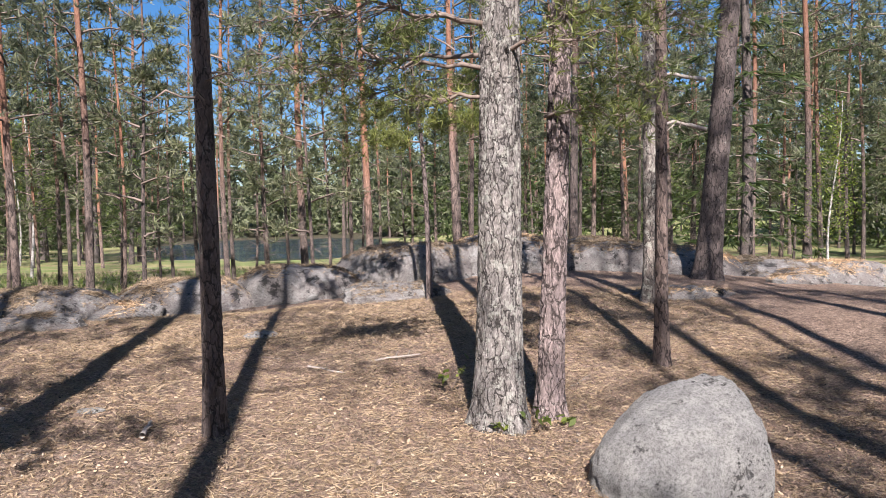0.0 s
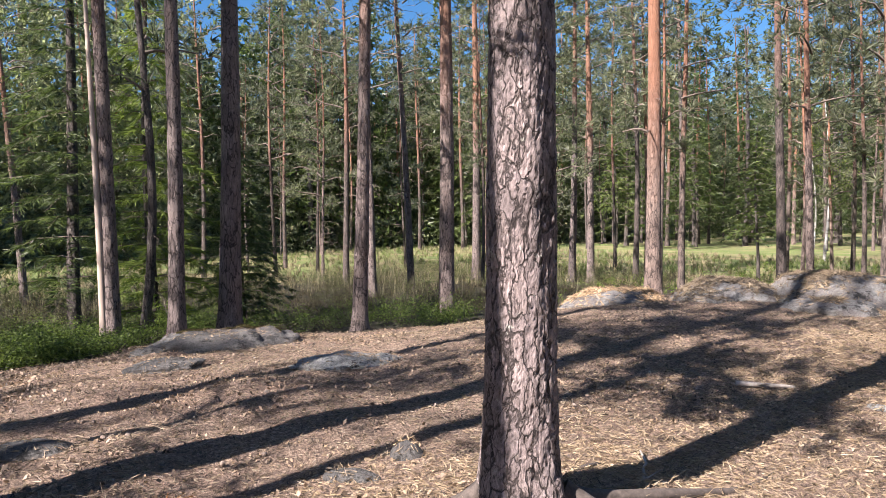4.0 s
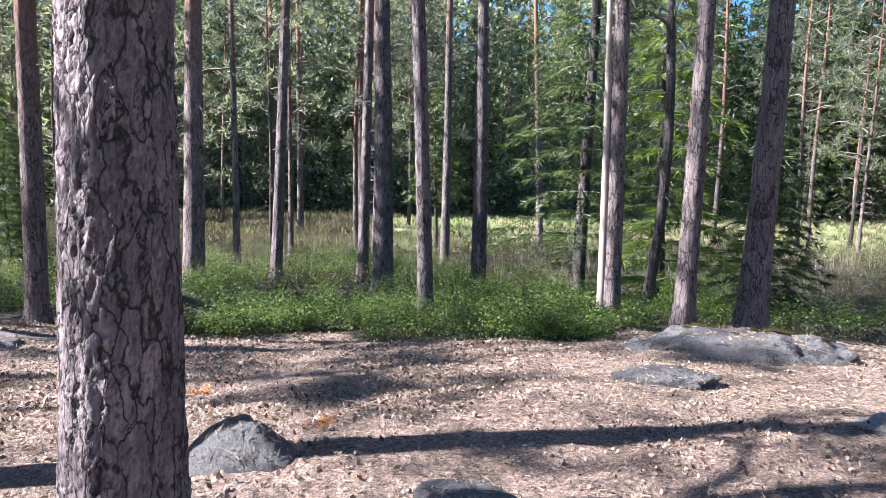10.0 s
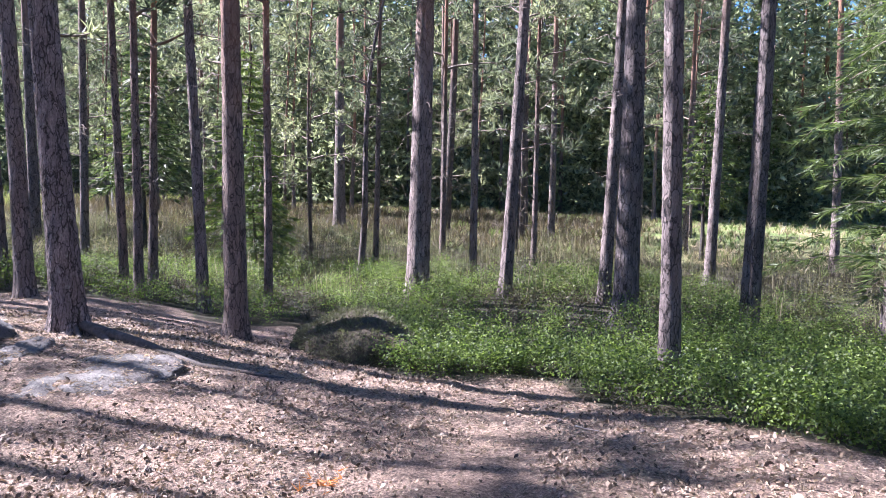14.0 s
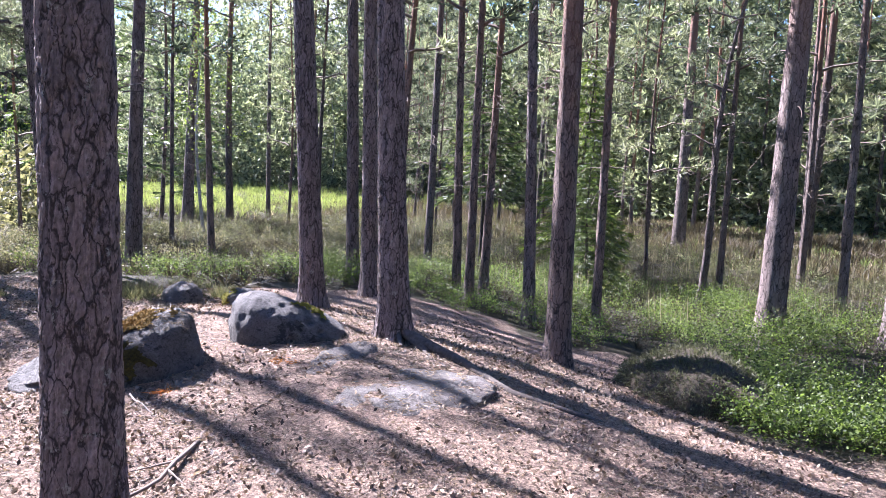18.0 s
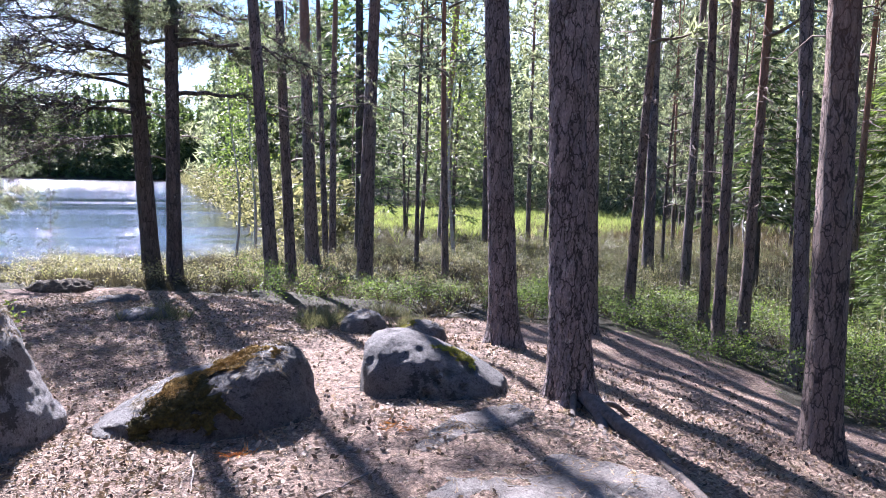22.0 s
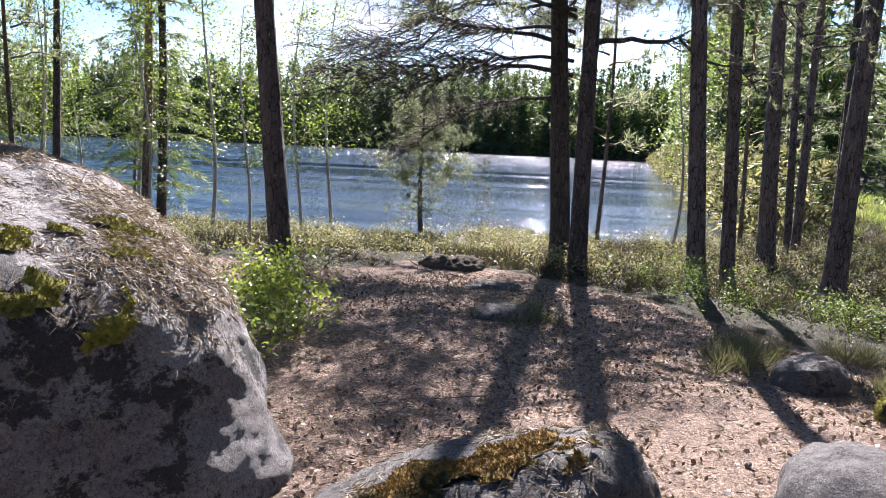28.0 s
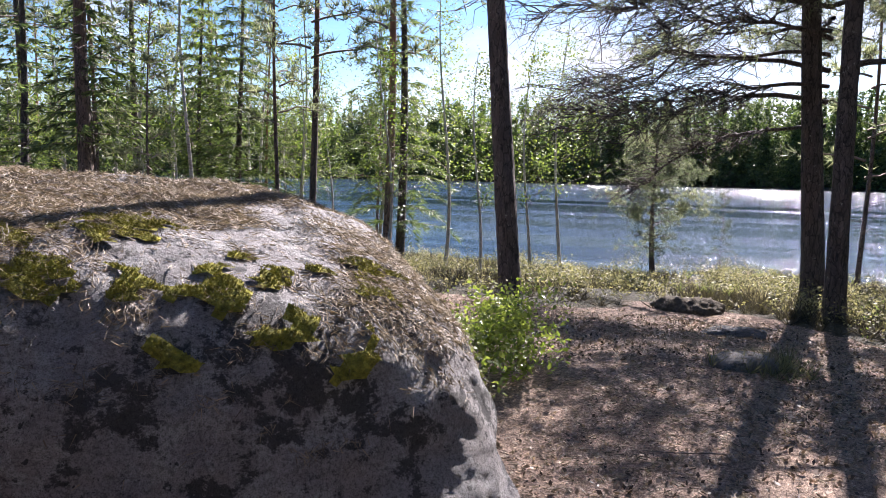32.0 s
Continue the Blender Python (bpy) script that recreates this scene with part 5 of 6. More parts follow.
def plant(n, x0, x1, y0, y1, gap, mix, keep=lambda x, y: True, scale=(0.8, 1.25)):
    """n trees at random in a rectangle, gap metres apart; mix: chances of pine, spruce, birch."""
    made, tries = 0, 0
    while made < n and tries < n * 30:
        tries += 1
        x, y = wood_rng.uniform(x0, x1), wood_rng.uniform(y0, y1)
        if not keep(x, y) or float(lake_depth(x, y)) > -1.5 or any((x - a) ** 2 + (y - b) ** 2 < gap * gap for a, b in PLANTED[-400:]):
            continue
        kind = ("pine_tree", "spruce_tree", "birch_tree")[int(np.searchsorted(np.cumsum(mix), wood_rng.random()))]
        which = int(wood_rng.integers(WILD[kind]))
        wood_tree(kind, which, x, y, wood_rng.uniform(*scale), wood_rng.uniform(0, 360))
        PLANTED.append((x, y))
        made += 1


# trees of the places seen clearly
for kind, which, x, y, k, leaf, lab in (
    ("spruce_tree", 6, -17.2, 4.5, 0.95, None, "tall dark spruce with bare grey lower branches"),
    ("spruce_tree", 4, -13.4, 4.9, 0.9, SPRUCE_LIGHT, "young spruce with bright light green sprays"),
    ("spruce_tree", 5, -13.0, 6.4, 0.75, None, "low dark spruce behind the pines"),
    ("spruce_tree", 5, -19.4, -8.5, 1.0, SPRUCE_LIGHT, "young green spruce among thin pines"),
    ("spruce_tree", 5, -17.2, -6.9, 0.62, None, "small green spruce among the shrubs"),
    ("pine_tree", 5, -42.6, 23.3, 0.95, None, "pale green young pine at the edge of the bog"),
    ("pine_tree", 3, -41.0, 25.3, 1.0, None, "pale green young pine at the edge of the bog"),
    ("birch_tree", 1, -2.7, -16.3, 0.85, None, ""), ("birch_tree", 0, -2.9, -17.6, 0.75, None, ""),
    ("birch_tree", 1, -1.75, -16.0, 0.8, None, ""), ("birch_tree", 0, -0.5, -17.0, 0.85, None, ""),
    ("birch_tree", 1, 0.2, -15.6, 0.9, None, ""), ("birch_tree", 2, 1.9, -18.2, 0.8, None, ""),
    ("spruce_tree", 6, 0.9, -17.5, 0.75, None, "tall spruce with thin drooping branches by the lake"),
    ("pine_tree", 0, 0.85, -16.8, 1.0, None, "slim dark pine by the lake"),
    ("pine_tree", 4, 2.05, -15.7, 0.9, None, "thin bare-stemmed pine by the lake"),
    ("pine_tree", 2, 3.4, -11.3, 1.0, None, "pine with many dead side branches behind the rock"),
    ("spruce_tree", 4, 4.0, -15.7, 0.85, None, ""), ("spruce_tree", 4, 5.4, -16.0, 0.8, None, ""),
    ("spruce_tree", 0, 8.9, -14.0, 0.9, None, ""), ("birch_tree", 2, 5.6, -18.5, 0.8, None, ""),
    ("pine_tree", 2, 11.2, -13.3, 1.0, None, ""), ("pine_tree", 0, 8.6, -12.2, 1.0, None, ""),
    ("pine_tree", 5, -5.95, -18.5, 0.2, None, "knee-high young pine on the lake shore"),
    ("pine_tree", 3, -8.4, -18.8, 0.8, None, "thin pine on the lake shore"), ("birch_tree", 1, -10.1, -19.6, 0.9, None, ""),
    ("birch_tree", 0, -10.9, -21.0, 0.9, None, ""), ("pine_tree", 3, -11.9, -21.2, 0.9, None, ""),
    ("pine_tree", 0, 0.45, 20.1, 1.1, None, "tall pine with orange upper trunk beyond the ridge"), ("pine_tree", 2, -1.4, 22.3, 1.0, None, "tall pine with orange upper trunk beyond the ridge"),
    ("pine_tree", 4, -6.05, 17.9, 1.1, None, "tall pine with orange trunk beyond the ridge"), ("pine_tree", 0, -8.1, 19.1, 1.05, None, ""),
    ("pine_tree", 1, -9.1, 25.3, 1.0, None, ""), ("pine_tree", 3, -7.4, 25.1, 1.1, None, ""), ("pine_tree", 4, -4.8, 30.8, 1.0, None, ""),
    ("pine_tree", 0, -3.2, 28.6, 1.0, None, ""), ("pine_tree", 1, -2.6, 30.5, 1.0, None, ""), ("pine_tree", 3, -0.9, 28.3, 1.1, None, ""),
    ("pine_tree", 1, -0.1, 26.2, 1.0, None, ""), ("pine_tree", 2, 5.24, 17.5, 0.9, None, ""), ("pine_tree", 1, 9.3, 25.1, 1.0, None, ""),
    ("pine_tree", 4, 9.3, 21.1, 1.0, None, ""), ("pine_tree", 2, 12.0, 18.7, 0.9, None, ""), ("birch_tree", 1, 8.9, 13.0, 0.7, None, ""),
    ("pine_tree", 1, 15.8, 22.3, 1.0, None, ""), ("pine_tree", 3, -10.9, 27.5, 1.0, None, ""), ("pine_tree", 4, 3.9, 24.7, 1.0, None, "")):
    wood_tree(kind, which, x, y, k, (x * 37 + y * 11) % 360, lab, leaf)
    PLANTED.append((x, y))

far = lambda a, b: (lambda x, y: a < math.hypot(x + 5, y) < b)
plant(62, -16, 20, 17, 50, 1.6, (0.9, 0.05, 0.05), lambda x, y: not (-12 < x + y * 0.03 < 0 and y > 34))
plant(45, 9, 34, 12, 46, 1.9, (0.55, 0.3, 0.15))
plant(52, -38, -17, -34, 2, 1.8, (0.88, 0.06, 0.06), lambda x, y: 17 < math.hypot(x + 5, y) < 60 and math.hypot(x + 27, y + 36) > 9)
plant(18, -42, -11, 13, 30, 1.7, (0.9, 0.0, 0.1), far(19, 34))
plant(90, -60, -12, 20, 62, 2.0, (0.5, 0.45, 0.05), far(50, 68), (1.0, 1.6))
plant(45, -56, -42, -40, 8, 2.6, (0.6, 0.28, 0.12))
plant(12, -45, -13, -60, -19, 2.2, (0.5, 0.1, 0.4), lambda x, y: math.hypot(x + 27, (y + 42) / 1.5) > 12)
plant(30, 1.5, 14, -19.8, -13.5, 1.1, (0.12, 0.2, 0.68), lambda x, y: True, (0.6, 0.95))
plant(30, 3, 30, -32, -13, 2.0, (0.3, 0.45, 0.25), lambda x, y: y < -13 - 0.1 * x)
plant(26, 1.5, 16, -20, -11, 1.2, (0.55, 0.4, 0.05), lambda x, y: x > 0.7 * (-y - 9), (0.45, 0.85))


def arrays_of(me):
    co, ix = np.zeros(3 * len(me.vertices), np.float32), np.zeros(len(me.loops), np.int32)
    me.vertices.foreach_get("co", co)
    me.loops.foreach_get("vertex_index", ix)
    k = len(me.loops) // len(me.polygons)
    ix = ix.reshape(-1, k)
    return co.reshape(-1, 3), (ix if k == 3 else np.concatenate([ix[:, :3], ix[:, [0, 2, 3]]]))


def joined_woods(name, n, x0, x1, y0, y1, mix, seed, label, keep=lambda x, y: True, scale=(0.85, 1.3)):
    """A stand of n trees farther off, as one mesh of stems and crowns."""
    rng = np.random.default_rng(seed)
    packs, mats = [], [BARK_WOOD, PINE_LEAF, SPRUCE_LEAF, BIRCH_LEAF]
    for ki, kind in enumerate(("pine_tree", "spruce_tree", "birch_tree")):
        packs.append([(arrays_of(st), arrays_of(fo), ki + 1) for st, br, fo in WOODS[kind][:WILD[kind]]])
    vs, fs, ms, base, made, tries = [], [], [], 0, 0, 0
    while made < n and tries < 30 * n:
        tries += 1
        x, y = rng.uniform(x0, x1), rng.uniform(y0, y1)
        if float(lake_depth(x, y)) > -1.5 or not keep(x, y):
            continue
        made += 1
        pack = packs[int(np.searchsorted(np.cumsum(mix), rng.random()))]
        stem, crown, mi = pack[int(rng.integers(len(pack)))]
        k, a = rng.uniform(*scale), rng.uniform(0, 6.28)
        rot = k * np.array([[math.cos(a), -math.sin(a), 0], [math.sin(a), math.cos(a), 0], [0, 0, 1]])
        for (v, f), m in ((stem, 0), (crown, mi)):
            vs.append(v @ rot.T + np.array([x, y, gz(x, y) - 0.1]))
            fs.append(f + base)
            ms.append(np.full(len(f), m, np.int32))
            base += len(v)
    me = mesh_from(name, np.concatenate(vs), np.concatenate(fs), mats[0], False)
    for m in mats[1:]:
        me.materials.append(m)
    me.polygons.foreach_set("material_index", np.concatenate(ms))
    return tagged(new(name, me), label, "forest", kind="stuff")


joined_woods("western_woods", 100, -64, -50, -60, 66, (0.6, 0.35, 0.05), 51, "dense pine and spruce forest beyond the bog", scale=(1.1, 1.7))
joined_woods("northern_woods", 130, -85, 45, 40, 130, (0.5, 0.45, 0.05), 52, "pine forest around the pond", lambda x, y: 56 < math.hypot(x + 5, y) < 125 and not (-16 < x < 2 and y < 100), scale=(1.15, 1.75))
joined_woods("southern_woods", 55, -60, -16, -95, -28, (0.6, 0.25, 0.15), 53, "mixed forest beside the lake", lambda x, y: math.hypot(x + 27, (y + 46) / 1.6) > 15 and (y < -48 or x < -38))
joined_woods("eastern_woods", 30, 16, 50, -26, 20, (0.6, 0.3, 0.1), 54, "pine forest behind the clearing")


def far_woods(name, pts, seed, blade, label, clumps=120, tall=(9, 20), wide=1.0, leaf=None):
    """Woods too far off to tell the trees apart: cones and crowns of leaf clumps on stems, as one mesh."""
    rng = np.random.default_rng(seed)
    cs, ds = [], []
    for x, y in pts:
        z0, h, n = gz(x, y), rng.uniform(*tall), clumps
        k = rng.uniform(0.01, 1, n) ** 1.05
        if rng.random() < 0.6:
            rad = (1 - k) ** 0.9 * rng.uniform(1.5, 2.8) * rng.random(n) ** 0.4
        else:
            rad = np.sin(np.clip(k * 1.1, 0, 1) * 2.9) ** 0.6 * rng.uniform(1.4, 2.8) * rng.random(n) ** 0.4
        az = rng.uniform(0, 6.28, n)
        cs.append(np.stack([x + rad * np.cos(az), y + rad * np.sin(az), z0 + k * h], 1))
        ds.append(np.stack([0.6 * np.cos(az), 0.6 * np.sin(az), 0 * az + 0.3], 1))
        cs[-1][:, :2] = (x, y) + (cs[-1][:, :2] - (x, y)) * wide
    v, f = blades(rng, np.concatenate(cs), np.concatenate(ds), 0.7, 3, blade, blade * 0.4)
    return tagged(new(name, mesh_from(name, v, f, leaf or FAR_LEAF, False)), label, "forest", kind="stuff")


fr = np.random.default_rng(33)
hem = []
for a in np.arange(100, 246, 0.8):
    reach = float(np.interp(a, (100, 125, 148, 162, 176, 200, 212, 224, 246), (95, 63, 51, 45, 39, 39, 43, 55, 65)))
    for row in range(3):
        rr = reach + row * 1.6 + fr.uniform(-0.8, 0.8)
        hem.append((-5 + rr * math.cos(radians(a)), rr * math.sin(radians(a))))
far_woods("bog_edge_thicket", [p for p in hem if float(lake_depth(*p)) < -1], 41, 0.34, "low young growth of birch and pine along the edge of the bog", 60, (1.2, 4.5), 0.8)
edge = []
for y in np.arange(-150, -23, 1.1):
    sx = -12.5 + 0.1 * (y + 24) - 0.4 * math.sin(y * 0.1)
    edge += [(sx - fr.uniform(0.0, 1.2), y), (sx - fr.uniform(1.2, 4.0), y + fr.uniform(-0.6, 0.6))]
far_woods("shore_thicket", edge, 39, 0.3, "low willow thicket along the lake shore", 70, (0.8, 3.0), 0.6, HEATH_GREEN)
wall = []
for a in np.arange(104, 246, 1.35):
    reach = float(np.interp(a, (104, 125, 148, 162, 176, 200, 212, 224, 246), (92, 64, 52, 46, 40, 40, 44, 56, 66)))
    for row in range(4):
        rr = reach + row * 4.5 + fr.uniform(-1.8, 1.8)
        wall.append((-5 + rr * math.cos(radians(a + fr.uniform(-0.7, 0.7))), rr * math.sin(radians(a))))
for a in np.arange(38, 84, 2.0):
    for row in range(2):
        rr = 58 + row * 6 + fr.uniform(-2, 2)
        wall.append((-5 + rr * math.cos(radians(a)), rr * math.sin(radians(a))))
wall = [p for p in wall if float(lake_depth(*p)) < -1]
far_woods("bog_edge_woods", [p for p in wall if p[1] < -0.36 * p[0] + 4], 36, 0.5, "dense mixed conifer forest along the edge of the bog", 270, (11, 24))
# spruce stand in shade: the darker leaf colour also carries that shade
far_woods("spruce_edge_woods", [p for p in wall if p[1] >= -0.36 * p[0] + 4], 38, 0.5, "dense spruce forest beyond the bog and pond, shade put into its dark leaves", 270, (12, 25), 1.0, SPRUCE_LEAF)
shore = []
for x in np.arange(-60, 170, 1.7):
    for row in range(4):
        yy = -192 - row * 5 - 18 * math.sin(x * 0.02) + max(0, x) * 0.25 + fr.uniform(-2, 2)
        shore.append((x + fr.uniform(-1, 1), yy))
for y in np.arange(-175, 0, 1.8):
    for row in range(2):
        shore.append((153 + row * 5 + fr.uniform(-1.5, 1.5), y))
for y in np.arange(-190, -70, 2.6):
    for row in range(3):
        shore.append((-18 + 0.1 * (y + 24) - row * 4 + fr.uniform(-2, 1), y))
far_woods("far_woods", shore, 34, 0.9, "dark conifer forest along the far lake shore", 230, (12, 22), 1.0, SPRUCE_LEAF)
ring = []
for a in np.arange(60, 265, 0.8):
    for row in range(2):
        rr = (124 if 86 < a < 104 else 105) + row * 10 + fr.uniform(-4, 4)
        x, y = -5 + rr * math.cos(radians(a)), rr * math.sin(radians(a))
        if float(lake_depth(x, y)) < -2:
            ring.append((x, y))
for a in np.arange(-60, 60, 1.2):
    rr = 60 + fr.uniform(0, 20)
    ring.append((rr * math.cos(radians(a)), rr * math.sin(radians(a))))
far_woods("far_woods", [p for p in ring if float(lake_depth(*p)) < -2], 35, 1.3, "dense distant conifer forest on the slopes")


# ---- undergrowth ----
def scatter(rng, n, x0, x1, y0, y1, weight, clump=0.9, seed=0):
    """n points with a chance given by weight(x, y), gathered in clumps."""
    out = []
    while sum(len(o) for o in out) < n:
        x, y = rng.uniform(x0, x1, 4 * n), rng.uniform(y0, y1, 4 * n)
        p = np.stack([x, y, 0 * x], 1)
        w = weight(x, y) * np.clip(0.55 + clump * vnoise(p, 0.9, seed, 3), 0.03, 1) * (lake_depth(x, y) < -0.3)
        s = rng.random(4 * n) < w
        out.append(p[s])
        if s.sum() < 5:
            break
    p = np.concatenate(out)[:n]
    p[:, 2] = ground_z(p[:, 0], p[:, 1])
    return p


def stuff(name, v, f, material, label, category):
    return tagged(new(name, mesh_from(name, v, f, material, False)), label, category, kind="stuff")


def low_shrubs(name, pts, rng, per, h, spread, size, material, label):
    m = len(pts)
    hh = h * rng.uniform(0.5, 1.1, size=(m, 1)) * (1 + 0.5 * vnoise(pts * np.array([1, 1, 0]), 1.6, 3, 2))[:, None]
    az, q = rng.uniform(0, 6.28, (m, per)), rng.random((m, per)) ** 0.6
    rad = spread * rng.uniform(0.2, 1, (m, per)) * (0.35 + 0.65 * q)
    c = np.stack([pts[:, :1] + rad * np.cos(az), pts[:, 1:2] + rad * np.sin(az), pts[:, 2:] + hh * q * (1 - 0.25 * (rad / spread) ** 2) + 0.01], 2).reshape(-1, 3)
    return stuff(name, *leaves(rng, c, size, 0.4), material, label, "shrub")


def upright(name, pts, rng, n, h, w, spread, material, label, category="grass"):
    d = np.tile(np.array([[0, 0, 1.0]]), (len(pts), 1))
    v, f = blades(rng, pts, d, spread, n, h, w)
    return stuff(name, v, f, material, label, category)


ur = np.random.default_rng(77)
near_west = lambda x, y: cover(x, y) * (1 - soft(-x, 17.5, 22))
low_shrubs("bilberry_shrubs", scatter(ur, 7000, -19.5, -8.0, -11, 9, near_west, 1.1, 4), ur, 46, 0.46, 0.17, 0.0155, BILBERRY, "dense low green bilberry shrubs under the pines")
low_shrubs("edge_bilberry_shrubs", scatter(ur, 1500, -12.2, -8.2, -2.6, 3.4, lambda x, y: soft(cover(x, y), 0.35, 0.8), 0.5, 6), ur, 42, 0.36, 0.15, 0.0155, BILBERRY, "bright green bilberry shrubs along the edge of the clearing")
low_shrubs("heath_shrubs", scatter(ur, 1500, -17.0, -8.6, -9.5, 8.0, near_west, 1.2, 8), ur, 30, 0.24, 0.16, 0.014, HEATH, "brownish heather tufts among the bilberry")
mid_west = lambda x, y: soft(-x, 12.5, 16.0) * (1 - soft(-x, 24, 30))
upright("bog_shrubs", scatter(ur, 5200, -30, -12.5, -24, 26, mid_west, 0.9, 9), ur, 14, 0.34, 0.012, 1.2, HEATH, "grey-brown bog shrubs and dry stems", "shrub")
upright("far_bog_shrubs", scatter(ur, 4200, -42, -24, -30, 30, lambda x, y: soft(-x, 24, 27) * (1 - soft(-x, 36, 42)) * soft(-y, -1, 2), 0.9, 37), ur, 12, 0.45, 0.035, 1.3, HEATH, "tall brown bog shrubs and dry stems", "shrub")
low_shrubs("bog_leaves", scatter(ur, 6800, -27, -12.8, -22, 24, mid_west, 1.3, 12), ur, 32, 0.62, 0.24, 0.018, HEATH_DUSK, "grey-green bog myrtle among dry stems")
upright("dry_reeds", scatter(ur, 1500, -27, -14.0, -14, 20, lambda x, y: soft(-x, 14, 17.5) * (1 - soft(-x, 24, 30)), 1.2, 10), ur, 3, 0.75, 0.009, 0.14, REED, "pale dry reed stems standing in the bog")
bogw = lambda x, y: bogginess(x, y) * (np.hypot(x + 5, y) < 62) * (lake_depth(x, y) < -4) * (y < 40)
upright("bog_grass", scatter(ur, 9000, -66, 18, -40, 62, bogw, 0.6, 11), ur, 6, 0.28, 0.04, 0.6, REED, "straw-coloured bog grass")
upright("bog_sedge", scatter(ur, 7000, -62, 10, -36, 60, bogw, 1.2, 14), ur, 6, 0.28, 0.04, 0.6, BOG_SEDGE, "fresh green sedge in the bog")
shorew = lambda x, y: cover(x, y) * soft(-y, 10.5, 12.5)
upright("shore_grass", scatter(ur, 700, -22, 6, -24, -12.5, shorew, 1.2, 15), ur, 10, 0.24, 0.012, 0.7, REED, "dry and green grass tufts along the lake shore")
upright("shore_sedge", scatter(ur, 200, -22, 6, -24, -14, shorew, 1.2, 16), ur, 10, 0.24, 0.014, 0.6, SEDGE, "fresh green sedge along the lake shore")
low_shrubs("shore_shrubs", scatter(ur, 3600, -21, 4, -22, -10.5, shorew, 1.5, 17), ur, 26, 0.38, 0.2, 0.02, HEATH_GREEN, "low grey-green shrubs along the lake shore")
upright("shore_heath", scatter(ur, 5600, -20, 4, -21, -11, shorew, 1.2, 18), ur, 20, 0.21, 0.013, 1.6, HEATH, "brown heather along the clearing edge", "shrub")
sww = lambda x, y: cover(x, y) * (lake_depth(x, y) < -0.5)
upright("bog_margin_stems", scatter(ur, 5200, -34, -10.5, -58, -8, sww, 1.0, 26), ur, 12, 0.34, 0.02, 1.4, HEATH, "brown dwarf shrubs on the bog margin", "shrub")
low_shrubs("bog_margin_leaves", scatter(ur, 2600, -30, -10.5, -44, -8, sww, 1.2, 27), ur, 26, 0.38, 0.22, 0.026, HEATH_GREEN, "grey-green dwarf shrubs on the bog margin")
upright("far_shore_sedge", scatter(ur, 1400, -44, -12, -60, -24, sww, 0.8, 28), ur, 8, 0.5, 0.04, 0.6, SEDGE, "fresh green sedge along the far shore")
northw = lambda x, y: soft(y, 12.5, 16) * (1 - soft(y, 30, 36))
low_shrubs("ridge_shrubs", scatter(ur, 1200, -16, 18, 12, 34, northw, 1.0, 19), ur, 22, 0.4, 0.25, 0.035, BILBERRY, "low green shrubs behind the rock ridge")
upright("glade_sedge", scatter(ur, 3200, -38, -17, -52, -27, lambda x, y: 1.0 * (np.hypot(x + 27, (y + 38) / 1.2) < 9.5), 0.4, 55), ur, 6, 0.35, 0.04, 0.5, BOG_SEDGE, "fresh green sedge in a sunny glade")
bush = np.array([[-5.3, -8.0, 0]]) + ur.normal(size=(85, 3)) * np.array([0.26, 0.5, 0])
bush[:, 2] = ground_z(bush[:, 0], bush[:, 1]) + 0.05
low_shrubs("bilberry_bush", bush, ur, 50, 0.55, 0.16, 0.024, BUSH_LEAF, "bright yellow-green bilberry bush beside the outcrop")

tuft_at = np.concatenate([np.array([[x, y, 0]]) + ur.normal(size=(40, 3)) * np.array([0.13, 0.13, 0]) for x, y in ((-8.85, -8.1), (-10.0, -8.9), (-9.1, -8.6), (-7.3, -8.8), (-9.9, -7.9))])
tuft_at[:, 2] = ground_z(tuft_at[:, 0], tuft_at[:, 1])
upright("heather_tufts", tuft_at, ur, 12, 0.2, 0.008, 0.9, HEATH_GREEN, "small heather tufts at the edge of the clearing", "shrub")

# ---- litter on the ground ----
lr = np.random.default_rng(91)
litw = lambda x, y: (1 - cover(x, y))
lp = scatter(lr, 110000, -10.8, 4.0, -11.5, 9.5, litw, 0.5, 22)


def settle(p, lift):
    q = np.stack([p[:, 0], p[:, 1], 0 * p[:, 0]], 1)
    near = np.exp(-(np.hypot(q[:, 0] + 5, q[:, 1] + 1) / 22) ** 2)
    p[:, 2] += near * (0.035 * vnoise(q, 1.1, 3, 3) + 0.014 * vnoise(q, 6.0, 5, 2)) + lift
    return p


lp = settle(lp, 0.006)
flat = lr.normal(size=(len(lp), 3)) * np.array([1, 1, 0.15])
flat /= np.linalg.norm(flat, axis=1)[:, None]
v, f = blades(lr, lp, flat, 0.4, 3, 0.064, 0.005)
stuff("needle_litter", v, f, LITTER, "dry brown pine needles strewn over the ground", "litter")
bed_at = settle(scatter(lr, 70000, -3.8, 4.5, 1.6, 10.0, lambda x, y: litw(x, y) * soft(x, -3.8, -2.4), 0.35, 27), 0.008)
bed_dir = lr.normal(size=(len(bed_at), 3)) * np.array([1, 1, 0.12])
v, f = blades(lr, bed_at, bed_dir / np.linalg.norm(bed_dir, axis=1)[:, None], 0.4, 2, 0.07, 0.0046)
stuff("needle_bed", v, f, NEEDLE_BED, "thick tan bed of fallen pine needles", "litter")
cp = settle(scatter(lr, 60000, -12.4, 4.0, -11.5, 8.5, litw, 0.9, 23), 0.012)
v, f = leaves(lr, cp, 0.012, 0.2)
stuff("bark_flakes", v, f, FLAKE, "flakes of bark and dry leaves on the ground", "litter")
